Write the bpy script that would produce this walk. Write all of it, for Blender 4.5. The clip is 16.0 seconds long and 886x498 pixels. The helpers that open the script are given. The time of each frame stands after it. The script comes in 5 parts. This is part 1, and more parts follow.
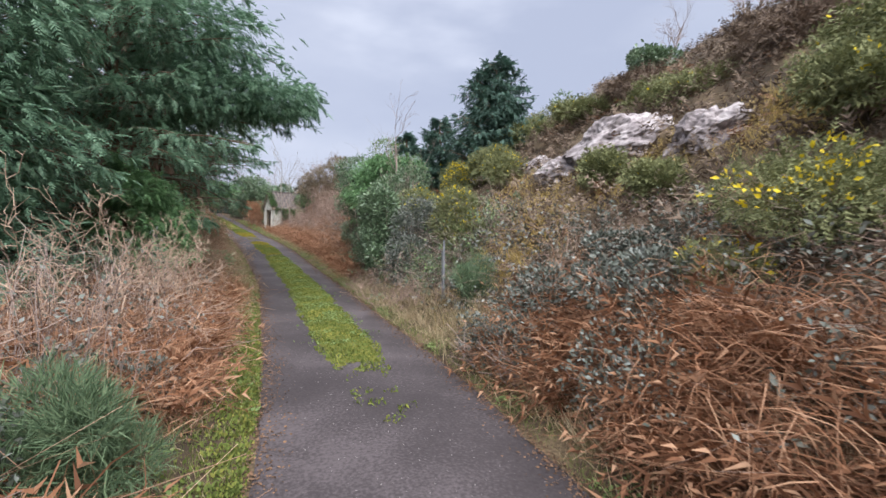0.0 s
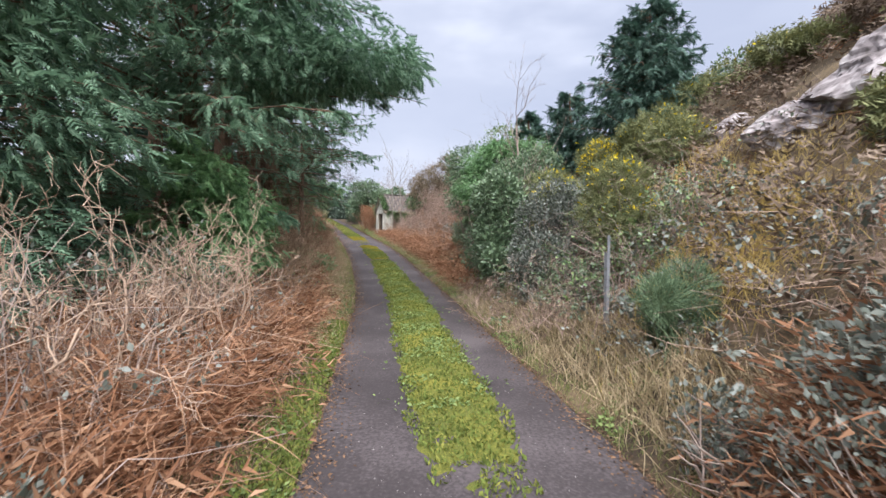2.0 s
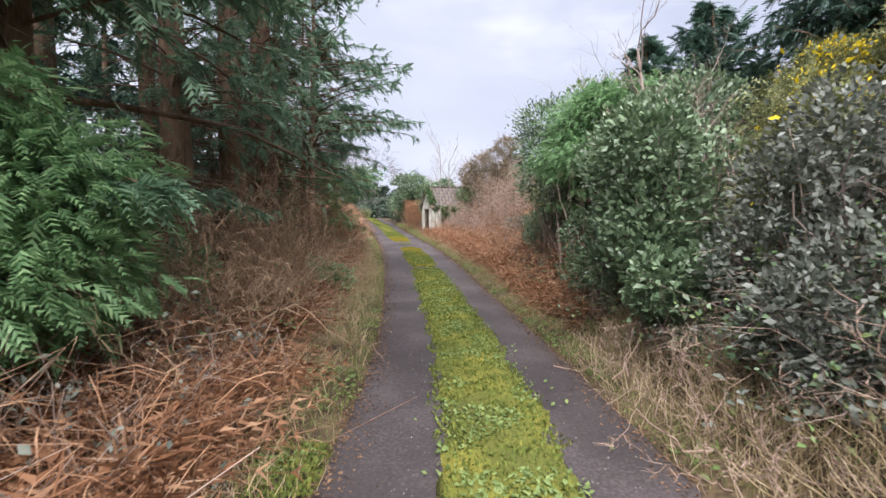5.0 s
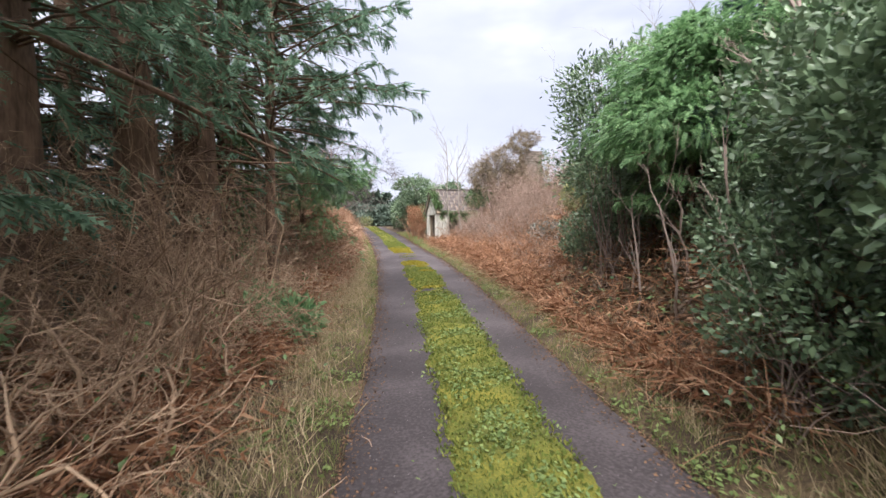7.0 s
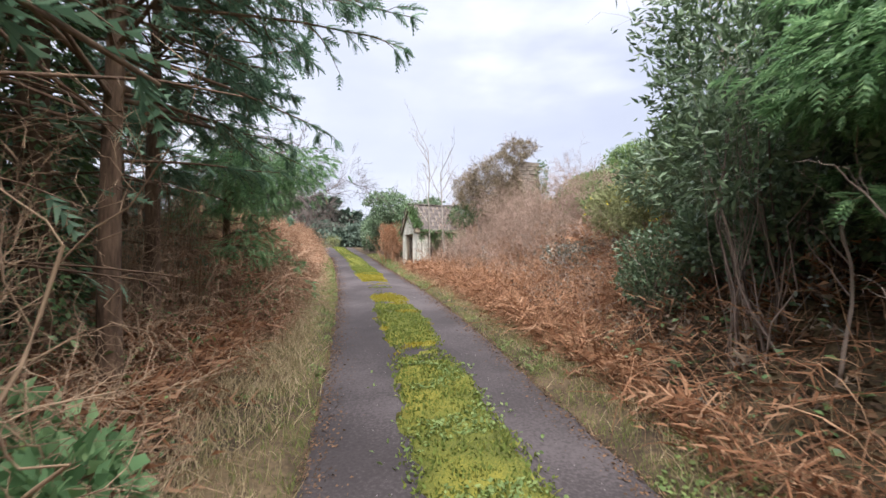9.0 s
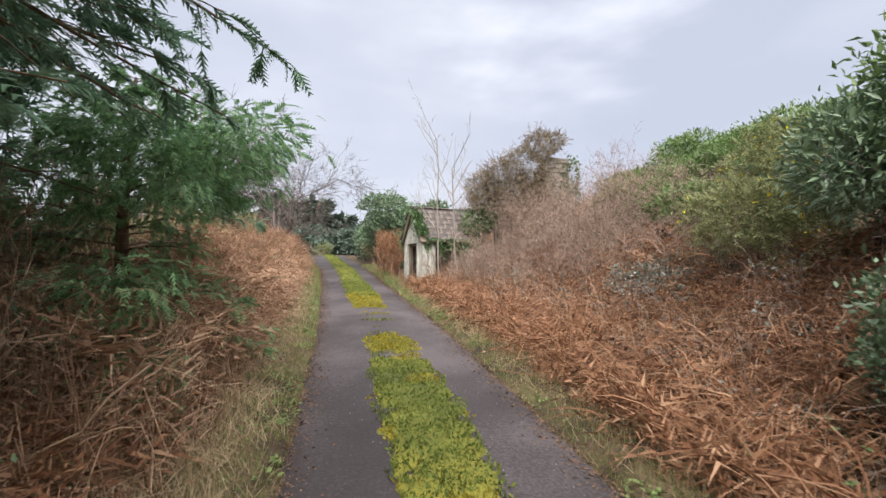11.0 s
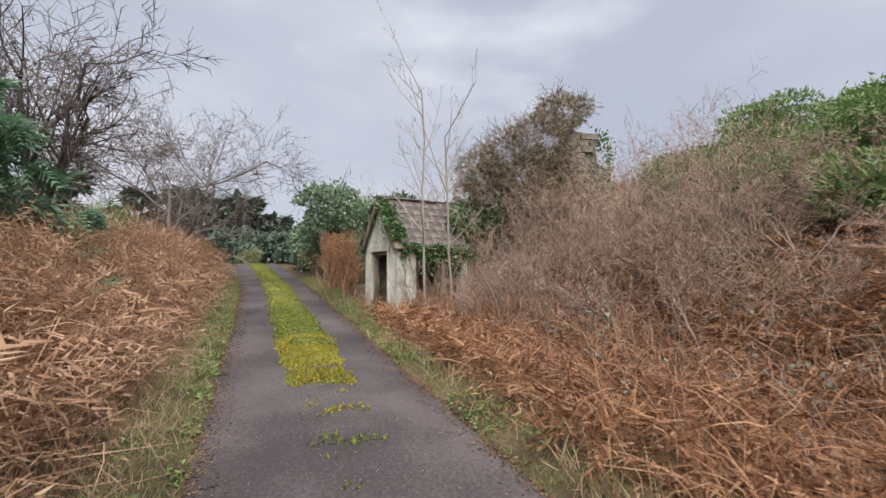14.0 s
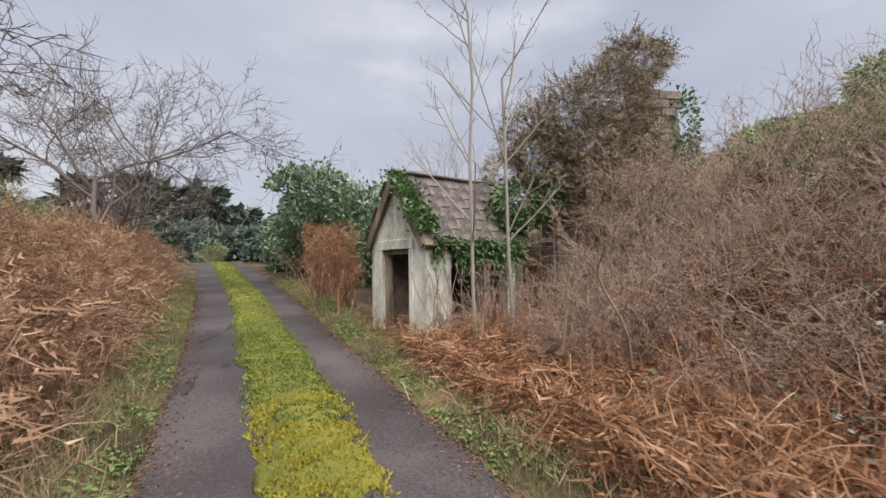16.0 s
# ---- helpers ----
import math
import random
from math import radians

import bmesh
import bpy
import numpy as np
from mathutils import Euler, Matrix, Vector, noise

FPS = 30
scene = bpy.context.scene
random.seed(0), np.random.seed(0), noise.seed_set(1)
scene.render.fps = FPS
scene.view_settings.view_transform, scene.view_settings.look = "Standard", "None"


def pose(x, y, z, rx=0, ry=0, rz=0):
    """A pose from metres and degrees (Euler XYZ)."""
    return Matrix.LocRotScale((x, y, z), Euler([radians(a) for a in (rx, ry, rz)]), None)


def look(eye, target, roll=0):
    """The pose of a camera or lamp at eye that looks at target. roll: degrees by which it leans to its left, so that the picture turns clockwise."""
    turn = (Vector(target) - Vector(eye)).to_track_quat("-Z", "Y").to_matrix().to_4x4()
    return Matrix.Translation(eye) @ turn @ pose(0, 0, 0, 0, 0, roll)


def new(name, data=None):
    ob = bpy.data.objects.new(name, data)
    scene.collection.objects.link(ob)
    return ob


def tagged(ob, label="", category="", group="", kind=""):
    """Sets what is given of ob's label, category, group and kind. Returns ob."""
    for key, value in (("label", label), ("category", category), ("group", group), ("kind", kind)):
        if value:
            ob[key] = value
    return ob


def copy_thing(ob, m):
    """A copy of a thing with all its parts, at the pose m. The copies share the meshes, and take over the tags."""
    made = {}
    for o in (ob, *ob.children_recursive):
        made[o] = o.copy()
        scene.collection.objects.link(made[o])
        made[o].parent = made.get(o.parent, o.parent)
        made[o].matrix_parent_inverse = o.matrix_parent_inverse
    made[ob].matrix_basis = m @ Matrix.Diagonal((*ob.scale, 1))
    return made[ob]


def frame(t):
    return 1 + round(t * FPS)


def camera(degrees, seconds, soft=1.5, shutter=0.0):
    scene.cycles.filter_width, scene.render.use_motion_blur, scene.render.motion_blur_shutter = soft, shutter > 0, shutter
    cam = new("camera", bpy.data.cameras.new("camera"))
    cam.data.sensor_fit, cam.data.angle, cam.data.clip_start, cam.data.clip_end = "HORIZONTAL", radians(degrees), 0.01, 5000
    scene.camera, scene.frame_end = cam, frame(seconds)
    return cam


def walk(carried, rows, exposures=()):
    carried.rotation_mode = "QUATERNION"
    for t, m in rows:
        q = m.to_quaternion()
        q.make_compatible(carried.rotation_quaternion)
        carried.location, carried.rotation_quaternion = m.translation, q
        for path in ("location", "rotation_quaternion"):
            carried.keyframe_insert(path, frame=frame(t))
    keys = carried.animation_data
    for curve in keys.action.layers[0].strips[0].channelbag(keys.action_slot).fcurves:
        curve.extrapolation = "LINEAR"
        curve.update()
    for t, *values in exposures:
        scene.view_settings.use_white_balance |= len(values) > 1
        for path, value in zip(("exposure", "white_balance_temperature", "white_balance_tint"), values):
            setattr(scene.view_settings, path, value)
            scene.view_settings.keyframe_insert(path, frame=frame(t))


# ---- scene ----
# camera: seconds, x, y, z, yaw, pitch, lean to the left
cam = camera(89.5, 16.0, soft=1.5, shutter=0.2)
PATH = [
    (0.0, 0.841, -9.630, 1.697, -18.24, -2.48, 1.54),
    (0.5, 0.989, -9.021, 1.636, -12.52, -2.58, 1.21),
    (1.0, 1.081, -8.315, 1.570, -8.40, -2.48, 0.89),
    (1.5, 1.185, -7.590, 1.542, -5.21, -1.92, 0.66),
    (2.0, 1.178, -6.821, 1.513, -3.95, -2.13, 0.84),
    (2.5, 1.149, -6.055, 1.493, -2.26, -2.29, 0.73),
    (3.0, 1.113, -5.276, 1.503, -1.26, -2.50, 0.72),
    (3.5, 1.053, -4.487, 1.483, -0.51, -2.58, 1.01),
    (4.0, 1.012, -3.666, 1.462, 0.34, -2.72, 1.00),
    (4.2, 1.033, -3.327, 1.468, 1.11, -2.97, 0.59),
    (6.3, 0.846, -0.128, 1.402, 2.86, -0.90, -0.84),
    (6.5, 0.810, 0.202, 1.457, 2.88, -1.19, -1.04),
    (7.0, 0.724, 1.076, 1.490, 3.00, -1.25, -1.14),
    (7.5, 0.622, 1.962, 1.547, 1.72, -0.55, -1.52),
    (8.0, 0.534, 2.850, 1.540, 1.21, 1.53, -0.61),
    (8.5, 0.375, 3.691, 1.588, 0.07, 1.59, -0.60),
    (9.0, 0.220, 4.648, 1.595, -0.68, 1.53, -0.39),
    (9.2, 0.158, 5.025, 1.596, -0.92, 1.96, -0.39),
    (11.3, -0.327, 8.424, 1.957, -1.26, 2.29, 0.02),
    (11.5, -0.387, 8.778, 1.945, -1.52, 2.36, -0.18),
    (12.0, -0.508, 9.636, 2.027, -1.88, 2.51, -0.08),
    (12.5, -0.650, 10.486, 2.097, -2.60, 2.73, -0.07),
    (13.0, -0.823, 11.331, 2.166, -3.85, 3.03, -0.15),
    (13.5, -0.982, 12.149, 2.216, -6.16, 2.98, -0.23),
    (14.0, -1.136, 12.971, 2.258, -8.98, 2.82, -0.41),
    (14.5, -1.325, 13.784, 2.291, -9.29, 2.82, 0.09),
    (15.0, -1.524, 14.607, 2.358, -10.49, 2.57, -0.90),
    (15.5, -1.663, 15.400, 2.405, -11.38, 2.00, -0.29),
    (16.0, -1.817, 16.203, 2.450, -12.61, 2.10, -0.79),
]
EXPOSURES = [(0.0, 0.52, 5980, 12), (1.5, 0.68, 6000, 12), (4.2, 0.78, 6150, 13), (6.5, 1.02, 6250, 14), (9.0, 0.97, 6220, 12), (11.5, 0.68, 6400, 10), (16.0, 0.35, 6400, 10)]


def eye_pose(x, y, z, yaw, pitch, lean):
    a, b = radians(yaw), radians(pitch)
    ahead = Vector((-math.sin(a) * math.cos(b), math.cos(a) * math.cos(b), math.sin(b)))
    eye = Vector((x, y, z))
    return look(eye, eye + ahead, lean)


walk(cam, [(t, eye_pose(*row)) for t, *row in PATH], EXPOSURES)

# world: an overcast winter sky, thin cloud with brighter rifts
SUN_HIGH, SUN_TURN = 59.0, 175.0
world = bpy.data.worlds.new("sky")
scene.world = world
world.use_nodes = True
wn, wl = world.node_tree.nodes, world.node_tree.links
wn.clear()
w_out = wn.new("ShaderNodeOutputWorld")
w_back = wn.new("ShaderNodeBackground")
w_sky = wn.new("ShaderNodeTexSky")
w_sky.sky_type, w_sky.sun_disc = "NISHITA", False
w_sky.sun_elevation, w_sky.sun_rotation = radians(SUN_HIGH), radians(SUN_TURN)
w_sky.dust_density = 3.0
w_co = wn.new("ShaderNodeTexCoord")
w_map = wn.new("ShaderNodeMapping")
w_map.inputs["Scale"].default_value = (1.0, 1.0, 2.6)
w_map.inputs["Location"].default_value = (0.35, 0.1, 0.2)
w_noise = wn.new("ShaderNodeTexNoise")
w_noise.inputs["Scale"].default_value, w_noise.inputs["Detail"].default_value = 1.7, 5.0
w_noise.inputs["Roughness"].default_value = 0.48
w_ramp = wn.new("ShaderNodeValToRGB")
els = w_ramp.color_ramp.elements
els[0].position, els[0].color = 0.32, (6.5, 6.9, 8.2, 1)
els[1].position, els[1].color = 0.63, (9.0, 9.2, 10.1, 1)
w_mid = els.new(0.49)
w_mid.color = (7.5, 7.85, 9.0, 1)
w_mix = wn.new("ShaderNodeMixRGB")
w_mix.inputs[0].default_value = 0.9
wl.new(w_co.outputs["Generated"], w_map.inputs["Vector"])
wl.new(w_map.outputs["Vector"], w_noise.inputs["Vector"])
wl.new(w_noise.outputs["Fac"], w_ramp.inputs["Fac"])
wl.new(w_sky.outputs["Color"], w_mix.inputs[1])
wl.new(w_ramp.outputs["Color"], w_mix.inputs[2])
# a bright break in the clouds, ahead and to the right
w_dot = wn.new("ShaderNodeVectorMath")
w_dot.operation = "DOT_PRODUCT"
w_dot.inputs[1].default_value = (0.36, 0.79, 0.50)
w_frag = wn.new("ShaderNodeMath")
w_frag.operation = "MULTIPLY_ADD"
w_frag.inputs[1].default_value = 0.30
w_span = wn.new("ShaderNodeMapRange")
w_span.interpolation_type = "SMOOTHSTEP"
w_span.inputs["From Min"].default_value, w_span.inputs["From Max"].default_value = 1.085, 1.165
w_span.inputs["To Max"].default_value = 0.7
w_break = wn.new("ShaderNodeMixRGB")
w_break.inputs[2].default_value = (12.2, 12.3, 12.9, 1)
wl.new(w_co.outputs["Generated"], w_dot.inputs[0])
wl.new(w_noise.outputs["Fac"], w_frag.inputs[0])
wl.new(w_dot.outputs["Value"], w_frag.inputs[2])
wl.new(w_frag.outputs["Value"], w_span.inputs["Value"])
wl.new(w_span.outputs["Result"], w_break.inputs[0])
wl.new(w_mix.outputs["Color"], w_break.inputs[1])
wl.new(w_break.outputs["Color"], w_back.inputs["Color"])
w_back.inputs["Strength"].default_value = 0.062
wl.new(w_back.outputs["Background"], w_out.inputs["Surface"])

sun_data = bpy.data.lights.new("sun", "SUN")
sun_data.energy, sun_data.angle, sun_data.color = 5.0, radians(70), (1.0, 0.95, 0.89)
sun = new("sun", sun_data)
sun.matrix_world = look((2, -24, 40), (0, 0, 0))


# ---- materials ----
def material(name, low, high, rough=0.75, island=0.0, scale=8.0, bump=0.0, fine=60.0, sheen=0.0, thin=0.0, third=None, stretch=(1, 1, 1)):
    """Two or three colours mixed by noise at two scales, and from piece to piece by island; thin: light that passes through."""
    m = bpy.data.materials.new(name)
    m.use_nodes = True
    n, l = m.node_tree.nodes, m.node_tree.links
    p = n["Principled BSDF"]
    p.inputs["Roughness"].default_value = rough
    p.inputs["Specular IOR Level"].default_value = 0.35 + sheen
    co = n.new("ShaderNodeTexCoord")
    mp = n.new("ShaderNodeMapping")
    mp.inputs["Scale"].default_value = stretch
    l.new(co.outputs["Object"], mp.inputs["Vector"])
    big = n.new("ShaderNodeTexNoise")
    big.inputs["Scale"].default_value, big.inputs["Detail"].default_value = scale, 4.0
    small = n.new("ShaderNodeTexNoise")
    small.inputs["Scale"].default_value, small.inputs["Detail"].default_value = fine, 3.0
    l.new(mp.outputs["Vector"], big.inputs["Vector"])
    l.new(mp.outputs["Vector"], small.inputs["Vector"])
    add = n.new("ShaderNodeMix")
    add.inputs["Factor"].default_value = 0.4
    l.new(big.outputs["Fac"], add.inputs["A"])
    l.new(small.outputs["Fac"], add.inputs["B"])
    fac = add.outputs["Result"]
    ramp = n.new("ShaderNodeValToRGB")
    e = ramp.color_ramp.elements
    e[0].position, e[0].color = (0.36, 0.0)[island > 0], (*low, 1)
    e[1].position, e[1].color = (0.62, 1.0)[island > 0], (*high, 1)
    if third:
        mid = e.new(0.49)
        mid.color = (*third, 1)
    if island:
        geo = n.new("ShaderNodeNewGeometry")
        both = n.new("ShaderNodeMix")
        both.inputs["Factor"].default_value = island
        l.new(fac, both.inputs["A"])
        l.new(geo.outputs["Random Per Island"], both.inputs["B"])
        fac = both.outputs["Result"]
    l.new(fac, ramp.inputs["Fac"])
    l.new(ramp.outputs["Color"], p.inputs["Base Color"])
    if bump:
        b = n.new("ShaderNodeBump")
        b.inputs["Strength"].default_value, b.inputs["Distance"].default_value = bump, 0.02
        l.new(add.outputs["Result"], b.inputs["Height"])
        l.new(b.outputs["Normal"], p.inputs["Normal"])
    if thin:
        t = n.new("ShaderNodeBsdfTranslucent")
        mix = n.new("ShaderNodeMixShader")
        mix.inputs[0].default_value = thin
        l.new(ramp.outputs["Color"], t.inputs["Color"])
        l.new(p.outputs[0], mix.inputs[1])
        l.new(t.outputs[0], mix.inputs[2])
        l.new(mix.outputs[0], n["Material Output"].inputs["Surface"])
    return m


M_GROUND = material("earth_and_litter", (0.030, 0.021, 0.013), (0.15, 0.108, 0.06), 0.95, scale=1.3, fine=28, bump=0.6, third=(0.065, 0.046, 0.026))
M_ROAD = material("worn_tarmac", (0.036, 0.029, 0.030), (0.098, 0.082, 0.084), 0.8, scale=0.7, fine=38, bump=0.35, third=(0.051, 0.042, 0.043))
M_STONECHIP = material("road_chippings", (0.09, 0.08, 0.08), (0.34, 0.31, 0.30), 0.85, island=0.9)
M_MOSS = material("verge_moss", (0.055, 0.065, 0.016), (0.22, 0.20, 0.03), 0.95, scale=1.1, fine=70, bump=1.0, third=(0.11, 0.12, 0.02))
M_MOSSLEAF = material("moss_tufts", (0.07, 0.09, 0.022), (0.31, 0.275, 0.06), 0.95, island=0.5, scale=0.7, thin=0.1, third=(0.125, 0.165, 0.034))
M_GRASS = material("winter_grass", (0.075, 0.12, 0.028), (0.36, 0.345, 0.14), 0.85, island=0.55, scale=1.0, thin=0.15, third=(0.18, 0.22, 0.065))
M_STRAW = material("straw_grass", (0.22, 0.165, 0.085), (0.62, 0.50, 0.32), 0.85, island=0.9, scale=1.0, thin=0.2)
M_BRACKEN = material("dead_bracken", (0.08, 0.036, 0.02), (0.54, 0.345, 0.215), 0.85, island=0.75, scale=0.5, thin=0.2, third=(0.28, 0.132, 0.066))
M_RUSSET = material("russet_dead_stalks", (0.15, 0.08, 0.048), (0.64, 0.45, 0.31), 0.85, island=0.75, scale=0.5, thin=0.2, third=(0.37, 0.215, 0.13))
M_CANE = material("dry_canes", (0.14, 0.08, 0.055), (0.54, 0.375, 0.26), 0.8, island=0.9, scale=1.0, third=(0.31, 0.18, 0.115))
M_TWIG = material("bare_twigs", (0.14, 0.10, 0.085), (0.44, 0.35, 0.30), 0.85, island=0.9, scale=1.0)
M_PALEWOOD = material("pale_dead_wood", (0.25, 0.165, 0.115), (0.60, 0.455, 0.34), 0.85, island=0.6, scale=9)
M_BARK = material("conifer_bark", (0.08, 0.05, 0.034), (0.24, 0.155, 0.105), 0.95, scale=6, fine=40, bump=1.0, stretch=(1, 1, 0.2))
M_GREYBARK = material("grey_bark", (0.16, 0.14, 0.12), (0.42, 0.38, 0.33), 0.9, island=0.3, scale=7, fine=40, bump=0.4)
M_CYPRESS = material("cypress_sprays", (0.072, 0.135, 0.085), (0.29, 0.43, 0.29), 0.6, island=0.8, scale=0.7, thin=0.35, third=(0.155, 0.265, 0.165))
M_FRESH = material("fresh_green_sprays", (0.09, 0.185, 0.08), (0.36, 0.53, 0.26), 0.55, island=0.8, scale=0.8, thin=0.4, third=(0.19, 0.335, 0.155))
M_SPRUCE = material("blue_green_needles", (0.045, 0.09, 0.07), (0.15, 0.25, 0.19), 0.65, island=0.8, scale=0.8, thin=0.12)
M_HOLLY = material("glossy_leaves", (0.062, 0.105, 0.056), (0.22, 0.31, 0.175), 0.36, island=0.9, scale=1.0, thin=0.15, sheen=0.2)
M_LAUREL = material("laurel_leaves", (0.08, 0.15, 0.05), (0.26, 0.36, 0.13), 0.42, island=0.9, scale=1.0, thin=0.2, sheen=0.1)
M_GREYLEAF = material("dusty_bramble_leaves", (0.075, 0.09, 0.072), (0.30, 0.32, 0.29), 0.5, island=0.9, scale=1.0, thin=0.1, third=(0.13, 0.145, 0.115))
M_GORSE = material("gorse_spines", (0.09, 0.11, 0.045), (0.30, 0.31, 0.14), 0.8, island=0.9, scale=1.0, thin=0.1)
M_BROOM = material("broom_shoots", (0.05, 0.09, 0.045), (0.20, 0.28, 0.15), 0.7, island=0.9, scale=1.0, thin=0.15)
M_YELLOW = material("gorse_flowers", (0.60, 0.44, 0.01), (0.85, 0.68, 0.03), 0.7, island=0.8, scale=1.0, thin=0.2)
M_HEATH = material("brown_heath", (0.085, 0.062, 0.05), (0.31, 0.235, 0.17), 0.9, island=0.8, scale=0.6, third=(0.18, 0.132, 0.096))
M_ROCK = material("lichened_rock", (0.10, 0.085, 0.08), (0.50, 0.46, 0.45), 0.9, scale=2.6, fine=11, bump=1.0, third=(0.27, 0.235, 0.235))
M_PLASTER = material("stained_lime_render", (0.25, 0.245, 0.20), (0.70, 0.69, 0.62), 0.92, scale=2.4, fine=22, bump=0.5, third=(0.50, 0.49, 0.43), stretch=(1, 1, 0.35))
M_STONE = material("rubble_stone", (0.12, 0.10, 0.08), (0.32, 0.275, 0.23), 0.93, scale=5, fine=34, bump=0.8)
M_SLATE = material("weathered_slates", (0.055, 0.046, 0.042), (0.20, 0.17, 0.155), 0.85, scale=3.0, fine=30, bump=0.5, third=(0.11, 0.092, 0.085))
M_TIMBER = material("rotten_timber", (0.09, 0.07, 0.05), (0.28, 0.23, 0.17), 0.9, scale=5, fine=40, bump=0.5, stretch=(1, 1, 0.2))
M_IVY = material("ivy_leaves", (0.05, 0.10, 0.04), (0.17, 0.27, 0.10), 0.4, island=0.9, scale=1.0, thin=0.1, sheen=0.15)
M_CREEPER = material("withered_creeper", (0.10, 0.078, 0.05), (0.37, 0.305, 0.205), 0.9, island=0.8, scale=0.8, third=(0.215, 0.17, 0.11))
M_GALV = material("galvanised_steel", (0.16, 0.165, 0.18), (0.27, 0.28, 0.30), 0.5, scale=12, fine=60)
M_MUSTARD = material("mustard_moss", (0.15, 0.13, 0.015), (0.37, 0.31, 0.035), 0.95, island=0.5, scale=0.9, thin=0.1)
M_DAMP = material("damp_patch", (0.025, 0.02, 0.022), (0.05, 0.042, 0.044), 0.6, scale=5, fine=60)
M_SKYTREE = material("dark_bare_twigs", (0.07, 0.058, 0.052), (0.22, 0.18, 0.165), 0.9, island=0.8, scale=1.0)
M_DEADBROWN = material("dead_brown_limbs", (0.19, 0.12, 0.075), (0.55, 0.39, 0.26), 0.9, island=0.9, scale=1.0)
M_WEED = material("low_weeds", (0.085, 0.14, 0.04), (0.25, 0.32, 0.11), 0.7, island=0.8, thin=0.2)
M_SHRUB = material("purple_brown_twigs", (0.12, 0.075, 0.056), (0.49, 0.36, 0.285), 0.85, island=0.9, scale=1.0)
M_TAWNY = material("tawny_grass", (0.42, 0.30, 0.08), (0.74, 0.57, 0.21), 0.85, island=0.9, scale=1.0, thin=0.25)
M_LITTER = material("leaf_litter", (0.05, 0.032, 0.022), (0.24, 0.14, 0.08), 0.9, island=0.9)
M_FARLEAF = material("far_conifers", (0.055, 0.085, 0.065), (0.15, 0.20, 0.15), 0.8, island=0.9, scale=0.7)

rng = np.random.default_rng(7)


# ---- mesh tools ----
def tri_mesh(name, v, t, mat, parent=None, label="", smooth=False):
    v, t = np.asarray(v, np.float32).reshape(-1, 3), np.asarray(t, np.int32).reshape(-1, 3)
    me = bpy.data.meshes.new(name)
    me.vertices.add(len(v))
    me.vertices.foreach_set("co", v.ravel())
    me.loops.add(3 * len(t))
    me.loops.foreach_set("vertex_index", t.ravel())
    me.polygons.add(len(t))
    me.polygons.foreach_set("loop_start", np.arange(0, 3 * len(t), 3, dtype=np.int32))
    if smooth:
        me.polygons.foreach_set("use_smooth", np.ones(len(t), bool))
    me.update(calc_edges=True)
    me.materials.append(mat)
    ob = new(name, me)
    if parent:
        ob.parent = parent
    if label:
        ob["label"] = label
    return ob


def part(name, bm, mat, parent, label=""):
    me = bpy.data.meshes.new(name)
    bmesh.ops.recalc_face_normals(bm, faces=bm.faces)
    bm.to_mesh(me)
    bm.free()
    me.materials.append(mat)
    ob = new(name, me)
    ob.parent = parent
    if label:
        ob["label"] = label
    return ob


def joined(pieces):
    """Several (vertices, triangles) as one."""
    vs, ts, k = [], [], 0
    for v, t in pieces:
        v, t = np.asarray(v).reshape(-1, 3), np.asarray(t).reshape(-1, 3)
        vs.append(v)
        ts.append(t + k)
        k += len(v)
    return np.concatenate(vs), np.concatenate(ts)


def unit(a):
    return a / np.maximum(np.linalg.norm(a, axis=-1, keepdims=True), 1e-9)


def tubes(paths, radii, sides=3):
    """Tapered tubes along paths (N, K, 3) with radii (N, K)."""
    paths, radii = np.asarray(paths, float), np.asarray(radii, float)
    n, k, _ = paths.shape
    tan = unit(np.gradient(paths, axis=1))
    ref = np.where(np.abs(tan[..., 2:3]) > 0.9, np.array([1.0, 0, 0]), np.array([0, 0, 1.0]))
    a = unit(np.cross(tan, ref))
    b = np.cross(tan, a)
    ang = np.arange(sides) * 2 * np.pi / sides
    ring = a[:, :, None] * np.cos(ang)[None, None, :, None] + b[:, :, None] * np.sin(ang)[None, None, :, None]
    v = paths[:, :, None] + ring * radii[:, :, None, None]
    idx = np.arange(n * k * sides).reshape(n, k, sides)
    p, q = idx[:, :-1], idx[:, 1:]
    p2, q2 = np.roll(p, -1, 2), np.roll(q, -1, 2)
    t = np.concatenate([np.stack([p, p2, q2], -1).reshape(-1, 3), np.stack([p, q2, q], -1).reshape(-1, 3)])
    return v.reshape(-1, 3), t


def frames(ahead, roll=None, rnd=None):
    """Rotations (N, 3, 3) whose y column looks along ahead and whose z column is up, rolled by roll."""
    f = unit(np.asarray(ahead, float))
    ref = np.where(np.abs(f[:, 2:3]) > 0.95, np.array([1.0, 0, 0]), np.array([0, 0, 1.0]))
    r = unit(np.cross(f, ref))
    u = np.cross(r, f)
    if roll is not None:
        c, s = np.cos(roll)[:, None], np.sin(roll)[:, None]
        r, u = r * c + u * s, u * c - r * s
    return np.stack([r, f, u], -1)


def stamped(template, pos, rot, size):
    """Copies of a small template (vertices, triangles) at pos, turned by rot, sized by size (N) or (N, 3)."""
    tv, tt = template
    size = np.asarray(size, float)
    size = np.repeat(size[:, None], 3, 1) if size.ndim == 1 else size
    v = np.einsum("nij,nkj->nki", rot, tv[None] * size[:, None]) + pos[:, None]
    t = tt[None] + (np.arange(len(pos)) * len(tv))[:, None, None]
    return v.reshape(-1, 3), t.reshape(-1, 3)


